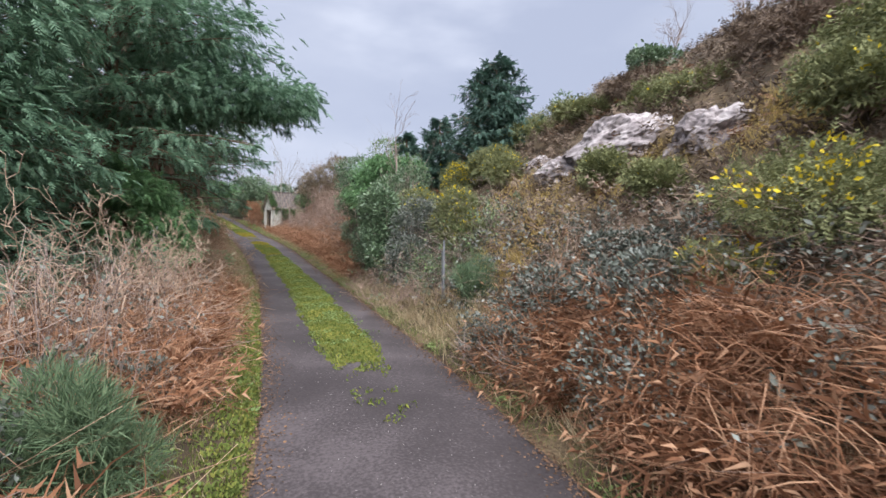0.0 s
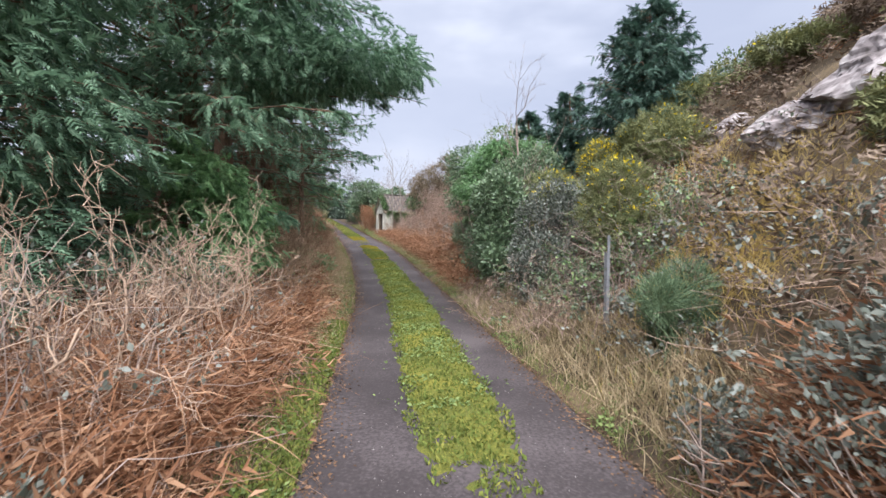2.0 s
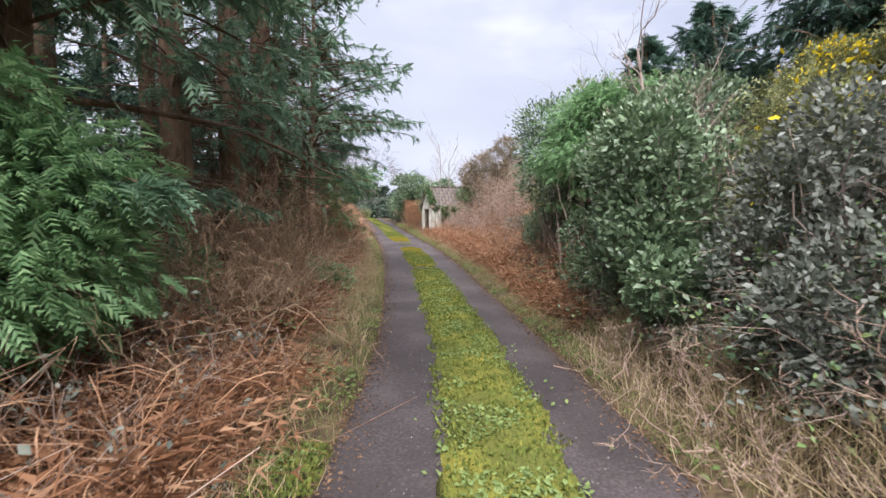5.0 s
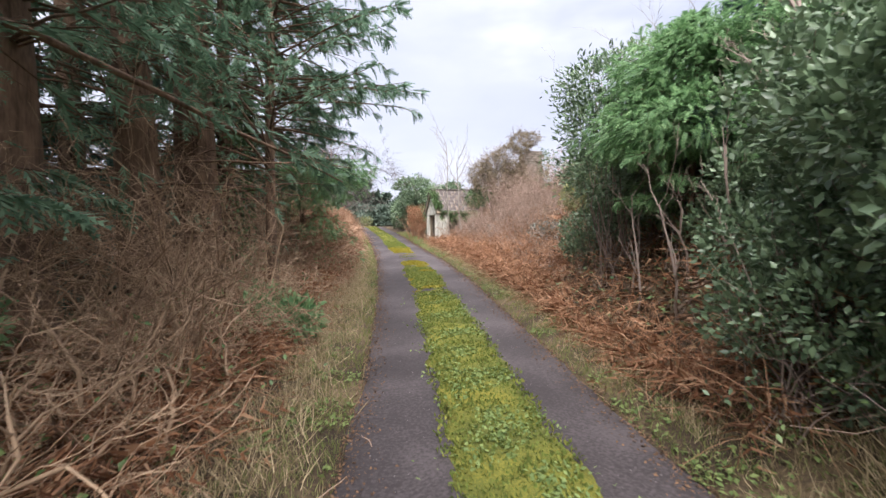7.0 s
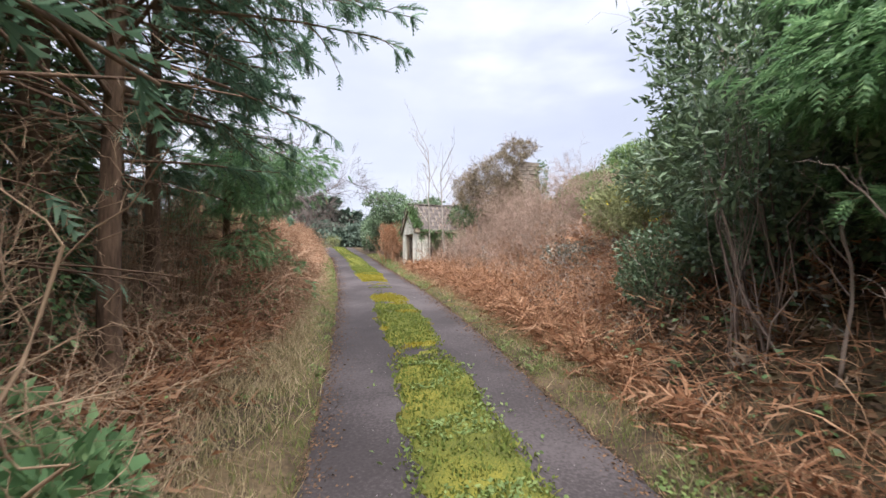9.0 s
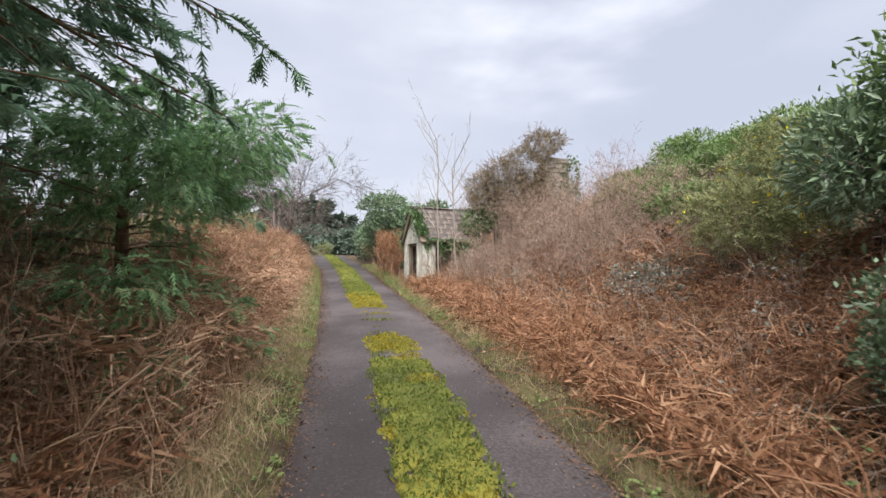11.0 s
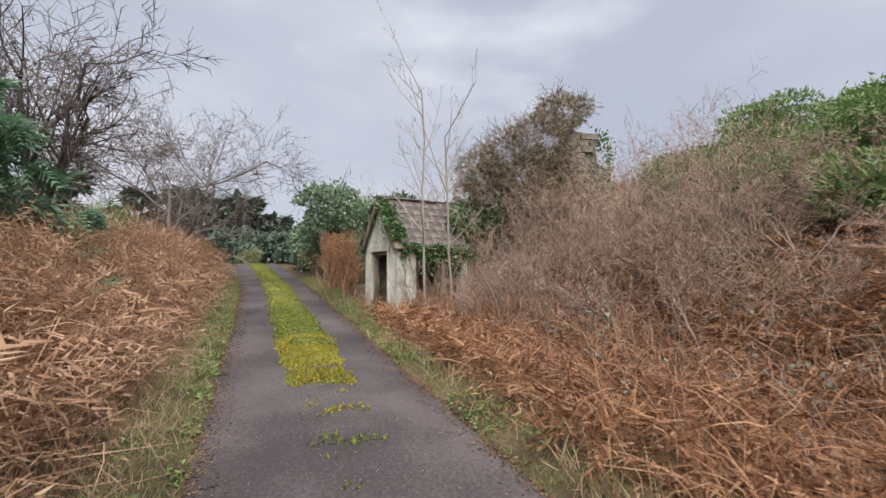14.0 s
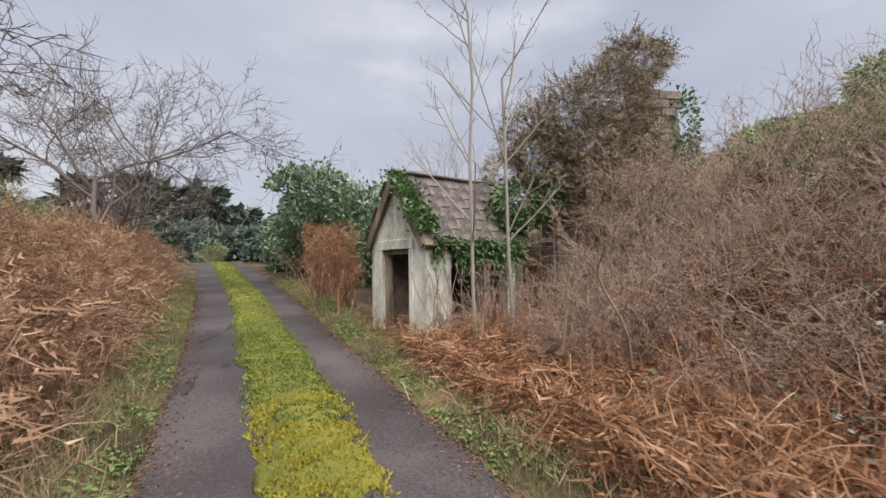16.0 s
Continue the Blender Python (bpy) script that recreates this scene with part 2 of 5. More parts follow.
def shape(points, tris):
    return np.array(points, float), np.array(tris, int)


LEAF = shape([(0, 0, 0), (0.28, 0.45, 0.08), (-0.28, 0.45, 0.08), (0, 1, -0.05)], [(0, 1, 3), (0, 3, 2)])
LANCE = shape([(0, 0, 0), (0.16, 0.4, 0.04), (-0.16, 0.4, 0.04), (0, 1, -0.16)], [(0, 1, 3), (0, 3, 2)])
BLADE = shape([(-0.03, 0, 0), (0.03, 0, 0), (-0.022, 0.55, 0.03), (0.022, 0.55, 0.03), (0, 1, -0.1)], [(0, 1, 3), (0, 3, 2), (2, 3, 4)])
NEEDLE = shape([(-0.03, 0, 0), (0.03, 0, 0), (0, 1, 0)], [(0, 1, 2)])


def fan(pairs, width, droop, spread, slim):
    """A flat spray: a midrib with pairs of narrow leaflets that shorten to the tip."""
    pts = [(-0.012, 0, 0), (0.012, 0, 0), (0, 1, -droop)]
    tris = [(0, 1, 2)]
    for i in range(pairs):
        y = 0.08 + 0.86 * i / pairs
        long = width * (1 - 0.72 * i / pairs) * (0.7 + 0.3 * min(1, 3 * (i + 1) / pairs))
        for s in (-1, 1):
            k = len(pts)
            z = -droop * y * y
            pts += [(0, y - slim, z), (0, y + slim, z), (s * long, y + long * spread, z - 0.3 * long)]
            tris.append((k, k + 1, k + 2))
    return shape(pts, tris)


FROND = fan(5, 0.34, 0.9, 0.7, 0.03)
ARCH = shape([(-0.05, 0, 0), (0.05, 0, 0), (-0.06, 0.10, 0.34), (0.06, 0.10, 0.34), (-0.07, 0.28, 0.60), (0.07, 0.28, 0.60), (-0.07, 0.52, 0.70), (0.07, 0.52, 0.70), (-0.06, 0.76, 0.60), (0.06, 0.76, 0.60), (0.0, 0.95, 0.30)],
             [(0, 1, 3), (0, 3, 2), (2, 3, 5), (2, 5, 4), (4, 5, 7), (4, 7, 6), (6, 7, 9), (6, 9, 8), (8, 9, 10)])
SPRAY = fan(5, 0.31, 0.50, 1.1, 0.09)
SPRIG = fan(3, 0.30, 0.10, 0.9, 0.06)


# ---- the lie of the land ----
ROAD_Y = np.array([-30, -20, -12, -7, -5.5, -3, 0, 2.4, 4.4, 6, 8, 11.3, 14.5, 17, 19.2, 22, 24.5, 27.5, 30, 35, 40, 46, 60, 90])
ROAD_X = np.array([-3.0, 0.4, 1.5, 1.68, 1.70, 1.56, 1.30, 1.15, 0.95, 0.70, 0.40, -0.2, -0.85, -1.40, -1.95, -2.6, -3.25, -4.0, -4.7, -6.2, -7.7, -9.8, -16, -30])
RISE_Y = np.array([-40, -15, -4.4, 2, 5, 8.5, 10.5, 13, 16.2, 24, 32, 40, 46, 60, 90])
RISE_Z = np.array([-0.3, -0.12, -0.1, -0.08, -0.03, 0.18, 0.38, 0.58, 0.8, 1.32, 2.0, 2.7, 2.85, 2.7, 2.0])
HALF = 1.18


def soft_table(xs, zs):
    fine = np.arange(-40, 90.01, 0.25)
    v = np.interp(fine, xs, zs)
    for _ in range(3):
        v = np.convolve(np.pad(v, 3, mode="edge"), np.ones(7) / 7, "valid")
    return fine, v


FINE_Y, MID_X = soft_table(ROAD_Y, ROAD_X)
_, MID_Z = soft_table(RISE_Y, RISE_Z)


def mid(y):
    return np.interp(y, FINE_Y, MID_X)


def wave(x, y, s):
    x, y = np.asarray(x, float) / s, np.asarray(y, float) / s
    return (np.sin(1.7 * x + 0.6 * y + 1.3) + np.sin(-0.9 * x + 1.5 * y + 4.1) + np.sin(2.3 * x - 1.9 * y + 0.4) + np.sin(0.7 * x + 2.6 * y + 2.2)) / 4


def height(x, y):
    x, y = np.asarray(x, float), np.asarray(y, float)
    base = np.interp(y, FINE_Y, MID_Z)
    right = x - mid(y) - HALF
    left = -x + mid(y) - HALF
    # the hillside: steep by the rock, set back from the lane further on
    back = np.interp(y, [-30, 4, 9, 14, 22, 40], [0.3, 0.4, 1.2, 2.6, 2.6, 3.5])
    steep = np.interp(y, [-40, -12, 4, 12, 20, 30, 45], [0.70, 0.86, 0.86, 0.66, 0.60, 0.45, 0.04])
    top = np.interp(y, [-40, -5, 8, 20, 30, 45], [16.0, 19.0, 17.0, 12.0, 8.0, 0.8])
    d = np.maximum(right - back, 0)
    hill = top * (1 - np.exp(-d * steep / top * (1 + 0.12 * d / (1 + d))))
    hill = hill * (1 + 0.06 * wave(x, y, 2.3)) + 0.10 * np.minimum(d, 1.5) * wave(x, y, 0.9)
    verge = 0.05 * np.clip(np.maximum(right, left) * 4, 0, 1) + 0.03 * wave(x, y, 0.35) * np.clip(np.maximum(right, left), 0, 1)
    bank = 0.25 * np.clip((left - 0.6) / 2.0, 0, 1) - 0.06 * np.clip(left - 6, 0, 40)
    return base + hill + verge + bank - 0.03 * (np.maximum(right, left) < 0)


def span(start, stop, count):
    return np.linspace(start, stop, count)


def build_ground():
    xs = np.concatenate([span(-900, -40, 14), span(-36, -9, 26), span(-8.6, 9.0, 96), span(9.4, 30, 40), span(34, 900, 16)])
    ys = np.concatenate([span(-900, -34, 10), span(-30, -13, 20), span(-12.8, 32, 220), span(32.5, 70, 60), span(76, 900, 14)])
    gx, gy = np.meshgrid(xs, ys)
    z = height(gx, gy)
    far = np.clip((np.hypot(gx, gy - 10) - 70) / 200, 0, 1)
    z = z * (1 - far) + far * 0.5
    v = np.stack([gx, gy, z], -1).reshape(-1, 3)
    i = np.arange(len(xs) * len(ys)).reshape(len(ys), len(xs))
    a, b, c, d = i[:-1, :-1], i[:-1, 1:], i[1:, 1:], i[1:, :-1]
    t = np.concatenate([np.stack([a, b, c], -1).reshape(-1, 3), np.stack([a, c, d], -1).reshape(-1, 3)])
    ob = tri_mesh("ground", v, t, M_GROUND, smooth=True)
    return tagged(ob, "brown earth and plant litter on a hillside", "ground", kind="structure")


def build_road():
    ys = np.concatenate([span(-25, -13, 25), span(-12.9, 26, 390), span(26.2, 50, 60)])
    us = span(-1, 1, 25)
    gy, gu = np.meshgrid(ys, us, indexing="ij")
    rag = 0.05 * wave(gy * 1.0, gu * 3, 0.22) + 0.04 * wave(gy, gu, 0.6)
    gx = mid(gy) + gu * (HALF + rag * np.abs(gu) ** 3)
    crown = 0.035 * (1 - gu ** 2) + 0.02 * np.exp(-(gu / 0.3) ** 2) - 0.012 * np.exp(-((np.abs(gu) - 0.62) / 0.2) ** 2)
    z = np.interp(gy, FINE_Y, MID_Z) + crown + 0.004 * wave(gx, gy, 0.18) - 0.03 * (np.abs(gu) > 0.97)
    v = np.stack([gx, gy, z], -1).reshape(-1, 3)
    i = np.arange(gy.size).reshape(gy.shape)
    a, b, c, d = i[:-1, :-1], i[:-1, 1:], i[1:, 1:], i[1:, :-1]
    t = np.concatenate([np.stack([a, b, c], -1).reshape(-1, 3), np.stack([a, c, d], -1).reshape(-1, 3)])
    ob = tri_mesh("road", v, t, M_ROAD, smooth=True)
    return tagged(ob, "narrow worn grey tarmac lane with two wheel tracks", "road", kind="structure")


def lane_z(x, y):
    u = (x - mid(y)) / HALF
    return np.interp(y, FINE_Y, MID_Z) + 0.035 * (1 - u ** 2) + 0.02 * np.exp(-(u / 0.3) ** 2) - 0.012 * np.exp(-((np.abs(u) - 0.62) / 0.2) ** 2)


build_ground()
build_road()


# the moss strip between the wheel tracks: how full it is along the lane
MOSS_Y = np.array([-6.0, -5.3, -4.6, -4.0, -3.2, -1, 4, 7.5, 9.6, 10.2, 10.6, 11.0, 12.8, 13.9, 14.1, 14.35, 14.5, 15.2, 15.45, 15.7, 16.55, 16.75, 16.95, 17.25, 17.45, 17.65, 18.1, 18.35, 18.75, 18.95, 19.25, 30, 44, 46])
MOSS_F = np.array([0.0, 0.25, 0.1, 0.45, 0.85, 0.95, 1.0, 1.0, 0.9, 0.5, 0.35, 0.8, 0.9, 0.85, 0.4, 0.35, 0.75, 0.75, 0.3, 0.02, 0.02, 0.4, 0.02, 0.02, 0.42, 0.02, 0.1, 0.7, 0.7, 0.3, 0.95, 1.0, 1.0, 0.0])


# ---- plants ----
def rnd_dirs(n, up=0.0, spread=1.0):
    d = rng.normal(size=(n, 3)) * np.array([spread, spread, spread])
    d[:, 2] += up
    return unit(d)


def stuff(ob, label, category):
    return tagged(ob, label, category, kind="stuff")


def arcs(base, ahead, long, rise, k=5, wob=0.12):
    """Arching canes from base, leaning along ahead (unit, flat), that rise and bow over."""
    n = len(base)
    s = span(0, 1, k)[None, :, None]
    up = np.array([0, 0, 1.0])
    p = base[:, None] + ahead[:, None] * (long * (0.25 + 0.75 * rng.random(n)))[:, None, None] * s ** 1.5
    p = p + up * rise[:, None, None] * (2.2 * s - 1.35 * s * s)
    p = p + rng.normal(size=(n, k, 3)) * (wob * long)[:, None, None] * s
    return p


def cane_mesh(name, base, ahead, long, rise, thick, mat, label, category="brambles", k=5, wob=0.12):
    p = arcs(base, ahead, long, rise, k, wob)
    r = thick[:, None] * span(1, 0.35, k)[None]
    v, t = tubes(p, r)
    return stuff(tri_mesh(name, v, t, mat), label, category), p


def strip(side, y0, y1, d0, d1, n, power=1.0):
    """Random places beside the lane: side 1 is right, -1 left; d is the distance from its edge."""
    y = rng.uniform(y0, y1, n)
    d = d0 + (d1 - d0) * rng.random(n) ** power
    x = mid(y) + side * (HALF + d)
    return np.stack([x, y, height(x, y)], -1), d


def flat_dirs(n, toward=None, pull=0.0):
    a = rng.uniform(0, 2 * np.pi, n)
    d = np.stack([np.cos(a), np.sin(a), np.zeros(n)], -1)
    if toward is not None:
        d = unit(d + pull * np.array(toward, float))
    return d


def grass(name, pos, tall, mat, label, lean=0.5):
    n = len(pos)
    d = unit(flat_dirs(n) * lean * rng.random((n, 1)) * 1.6 + np.array([0, 0, 1.0]))
    size = tall * rng.uniform(0.5, 1.2, n)
    wide = np.clip(size * 0.35, 0.06, 0.11)
    v, t = stamped(BLADE, pos, frames(d, rng.uniform(0, 6.28, n)), np.stack([wide * 1.3, size, size], -1))
    return stuff(tri_mesh(name, v, t, mat), label, "grass")


def fronds(name, pos, tall, mat, label, lean=1.1, droop=0.0):
    pos = pos[clear_of_broom(pos)]
    n = len(pos)
    d = unit(flat_dirs(n) * lean * rng.uniform(0.3, 1.5, (n, 1)) + np.array([0, 0, 1.0]) * rng.uniform(-droop, 1.0, (n, 1)))
    size = tall * rng.uniform(0.6, 1.25, n)
    p = pos + np.stack([np.zeros(n), np.zeros(n), rng.random(n) * tall * 0.55], -1)
    v, t = stamped(FROND, p, frames(d, rng.normal(0, 0.6, n)), np.stack([size * rng.uniform(0.5, 1.0, n), size, size], -1))
    return stuff(tri_mesh(name, v, t, mat), label, "bracken")


def clear_of_broom(p):
    return (np.hypot(p[:, 0] + 0.35, p[:, 1] + 6.35) > 0.85) & (np.hypot(p[:, 0] - 3.0, p[:, 1] + 3.6) > 0.7)


def curled(name, pos, size, label, mat=None):
    """Broken bracken: ribbons that rise and curl over, in clumps."""
    pos = pos[clear_of_broom(pos)]
    pos = pos[wave(pos[:, 0], pos[:, 1], 0.4) + 0.6 * wave(pos[:, 0], pos[:, 1], 0.15) > rng.uniform(-0.9, 0.4, len(pos))]
    n = len(pos)
    s = size * rng.uniform(0.5, 1.3, n)
    way = unit(flat_dirs(n) + np.stack([np.zeros(n), np.zeros(n), rng.normal(0.1, 0.35, n)], -1))
    v, t = stamped(ARCH, pos + np.stack([np.zeros(n), np.zeros(n), rng.random(n) ** 2 * size * 0.6], -1), frames(way, rng.normal(0, 0.8, n)), np.stack([0.036 * rng.uniform(0.5, 1.7, n), s, s * rng.uniform(0.4, 1.1, n)], -1))
    return stuff(tri_mesh(name, v, t, mat or M_BRACKEN), label, "bracken")


def blob_points(n, lobes, shell=0.55):
    """Points in a union of lobes (x, y, z, rx, ry, rz), more of them near the outside, with an uneven outline."""
    lobes = np.array(lobes, float)
    w = lobes[:, 3] * lobes[:, 4] + lobes[:, 3] * lobes[:, 5]
    k = rng.choice(len(lobes), n, p=w / w.sum())
    d = rnd_dirs(n)
    bump = 1 + 0.22 * wave(d[:, 0] * 3 + k, d[:, 1] * 3 + d[:, 2] * 2, 0.8)
    r = (shell + (1 - shell) * rng.random(n) ** 0.6) * bump * (1 + 0.35 * rng.random(n) * (rng.random(n) < 0.12))
    return lobes[k, :3] + d * lobes[k, 3:] * r[:, None], d


def lobes_of(x, y, wide, tall, count=7, flat=1.0):
    z = float(height(x, y))
    out = []
    for i in range(count):
        a, q = rng.uniform(0, 6.28), rng.random() ** 0.5 * wide * 0.62
        h = tall * rng.uniform(0.16, 0.78) * (1 - 0.35 * q / wide)
        r = wide * rng.uniform(0.34, 0.52)
        out.append((x + q * math.cos(a), y + q * math.sin(a) * flat, z + h, r, r, min(r * 0.95, tall * 0.42)))
    return out


def off_lane(p, clear=2.9):
    """Which points hang clear of the lane and of whoever walks on it."""
    return (p[..., 1] > 42) | (np.abs(p[..., 0] - mid(p[..., 1])) > HALF + 0.15) | (p[..., 2] > np.interp(p[..., 1], FINE_Y, MID_Z) + clear)


def bush(name, x, y, wide, tall, leaf, leaves, size, template, label, bloom=0, stems=40, wood=None, lobes=None, up=0.25, category="bush", roll=6.28):
    """A bush: an Empty at its base with stems, foliage and, where it blooms, flowers."""
    z = float(height(x, y))
    ob = new(name)
    ob.matrix_world = pose(x, y, z)
    tagged(ob, label, category)
    lobes = lobes or lobes_of(x, y, wide, tall)
    here = np.array([x, y, z])
    p, d = blob_points(leaves, lobes)
    p[:, 2] = np.maximum(p[:, 2], height(p[:, 0], p[:, 1]) + 0.03)
    ok = off_lane(p)
    p, d = p[ok], d[ok]
    leaves = len(p)
    way = unit(d * 0.8 + rnd_dirs(leaves) * 0.8 + np.array([0, 0, up]))
    v, t = stamped(template, p - here, frames(way, rng.uniform(-roll / 2, roll / 2, leaves)), size * rng.uniform(0.6, 1.3, leaves))
    tagged(tri_mesh("foliage", v, t, leaf, ob), kind="stuff")
    ends, _ = blob_points(stems, lobes, 0.5)
    s = span(0, 1, 6)[None, :, None]
    foot = np.array([x, y, z - 0.05]) + np.concatenate([rng.normal(0, wide * 0.16, (stems, 2)), np.zeros((stems, 1))], 1)
    foot[:, 2] = height(foot[:, 0], foot[:, 1]) - 0.05
    path = foot[:, None] * (1 - s) + ends[:, None] * s + rng.normal(size=(stems, 6, 3)) * 0.05 * wide * s * (1 - s) * 4
    v, t = tubes(path - here, (0.006 + 0.012 * wide * rng.random(stems))[:, None] * span(1, 0.3, 6)[None])
    tagged(tri_mesh("stemwork", v, t, wood or M_TWIG, ob), kind="stuff")
    if bloom:
        p, d = blob_points(bloom * 3, lobes, 0.96)
        pick = (d[:, 2] > -0.1) & (wave(p[:, 0], p[:, 1] + p[:, 2], 0.25) > -0.05)
        p, d = p[pick][:bloom], d[pick][:bloom]
        v, t = stamped(LEAF, p - here, frames(unit(d + rnd_dirs(len(p)) * 0.7), rng.uniform(0, 6, len(p))), rng.uniform(0.045, 0.085, len(p)))
        tagged(tri_mesh("blossom", v, t, M_YELLOW, ob, "bright yellow flowers"), kind="stuff")
    return ob


def limb(start, ahead, long, k=7, sag=0.15, wob=0.14):
    """Limbs (N, k, 3) from start along ahead that sag towards their ends."""
    n = len(start)
    s = span(0, 1, k)[None, :, None]
    p = start[:, None] + ahead[:, None] * long[:, None, None] * s
    p[..., 2] -= (sag * long)[:, None] * s[..., 0] ** 2
    return p + np.cumsum(rng.normal(size=(n, k, 3)), 1) * (wob * long / k)[:, None, None] * s


def conifer(name, x, y, tall, reach, low, label, leaf=None, limbs=70, sprays=9000, size=0.34, girth=0.2, bare=0.0, lean=(0, 0), sag=0.22, kind_template=None, side_pull=None, inner=0.35, bald=0.0, twigs=5, mass=0, lobes=()):
    """A conifer: trunk, limbs with side twigs, and a crown of drooping sprays borne by them."""
    leaf = leaf or M_CYPRESS
    z = float(height(x, y))
    ob = new(name)
    ob.matrix_world = pose(x, y, z)
    tagged(ob, label, "conifer tree")
    s = span(0, 1, 14)
    trunk = np.stack([lean[0] * s ** 1.3 * tall + 0.05 * np.sin(5 * s + x), lean[1] * s ** 1.3 * tall + 0.05 * np.cos(4 * s + y), -0.15 + s * tall], -1)
    v, t = tubes(trunk[None], (girth * (1 - s) ** 0.8 + 0.015 + 0.035 * girth / (0.12 + s * 6))[None], 9)
    tri_mesh("trunk", v, t, M_BARK, ob, smooth=True)
    f = low + (1 - low) * rng.random(limbs) ** 1.15
    a = rng.uniform(0, 6.28, limbs)
    start = np.stack([np.interp(f, s, trunk[:, i]) for i in range(3)], -1)
    ahead = np.stack([np.cos(a), np.sin(a), 0.35 - 0.25 * (1 - f)], -1)
    if side_pull is not None:
        ahead = ahead + np.array([*side_pull, 0.0])
    ahead = unit(ahead)
    long = reach * (1.02 - f) ** 0.62 * rng.uniform(0.6, 1.1, limbs) * (0.75 + 0.45 * (f > low + 0.03))
    p = limb(start, ahead, long, 8, sag)
    ok = off_lane(p + np.array([x, y, z]), 3.0).all(1)
    p, ahead, long, f, limbs = p[ok], ahead[ok], long[ok], f[ok], int(ok.sum())
    thick = (0.008 + 0.0065 * long)[:, None] * span(1, 0.2, 8)[None]
    main = np.argsort(-long)[:6 if tall > 4 else 0]
    for i in main:
        v, t = tubes(p[i:i + 1], thick[i:i + 1], 5)
        tri_mesh("limb", v, t, M_BARK, ob)
    rest = np.setdiff1d(np.arange(limbs), main)
    v1 = tubes(p[rest], thick[rest])
    # side twigs
    m = limbs * twigs
    k, q = rng.integers(0, limbs, m), rng.uniform(0.2, 1, m)
    at = np.stack([np.array([np.interp(qq, span(0, 1, 8), p[kk, :, i]) for kk, qq in zip(k, q)]) for i in range(3)], -1)
    turn = rng.choice([-1, 1], m) * rng.uniform(0.4, 1.2, m)
    d0 = ahead[k]
    d = np.stack([d0[:, 0] * np.cos(turn) - d0[:, 1] * np.sin(turn), d0[:, 0] * np.sin(turn) + d0[:, 1] * np.cos(turn), rng.normal(-0.1, 0.2, m)], -1)
    side = limb(at, unit(d), long[k] * rng.uniform(0.18, 0.5, m) * (1.15 - q), 4, 0.3)
    v2 = tubes(side, (0.004 + 0.004 * rng.random(m))[:, None] * span(1, 0.35, 4)[None])
    v, t = joined([v1, v2])
    tagged(tri_mesh("limbwork", v, t, M_BARK, ob), kind="stuff")
    # sprays on limbs and twigs
    n1 = sprays * 2 // 5
    k1, q1 = rng.integers(0, limbs, n1), np.where(rng.random(n1) < 0.18, 0.985, rng.uniform(inner, 1.0, n1) ** 0.8)
    p1 = np.stack([p[k1, np.minimum((q1 * 7).astype(int), 6), i] * (1 - (q1 * 7) % 1) + p[k1, np.minimum((q1 * 7).astype(int) + 1, 7), i] * ((q1 * 7) % 1) for i in range(3)], -1)
    k2, q2 = rng.integers(0, m, sprays - n1), rng.uniform(0.15, 1.0, sprays - n1)
    keep = q[k2] > inner
    k2, q2 = k2[keep], q2[keep]
    j = np.minimum((q2 * 3).astype(int), 2)
    w = ((q2 * 3) - j)[:, None]
    p2 = side[k2, j] * (1 - w) + side[k2, j + 1] * w
    d1 = unit(ahead[k1] + rnd_dirs(n1) * 0.8 + np.array([0, 0, -0.35]))
    d2 = unit(unit(d)[k2] + rnd_dirs(len(k2)) * 0.7 + np.array([0, 0, -0.4]))
    pos, way = np.concatenate([p1, p2]), np.concatenate([d1, d2])
    if mass:
        pm, dm = blob_points(mass, lobes, 0.35)
        pos, way = np.concatenate([pos, pm]), np.concatenate([way, unit(dm * np.array([1, 1, 0.4]) + rnd_dirs(mass) * 0.6 + np.array([0, 0, -0.32]))])
    ok = (rng.random(len(pos)) > bare + 0.9 * (pos[:, 2] < bald)) & off_lane(pos + np.array([x, y, z]), 2.6)
    pos, way = pos[ok], way[ok]
    sz = size * rng.uniform(0.5, 1.2, len(pos))
    v, t = stamped(kind_template or SPRAY, pos, frames(way, rng.normal(0, 0.5, len(pos))), sz)
    tagged(tri_mesh("crown", v, t, leaf, ob), kind="stuff")
    return ob


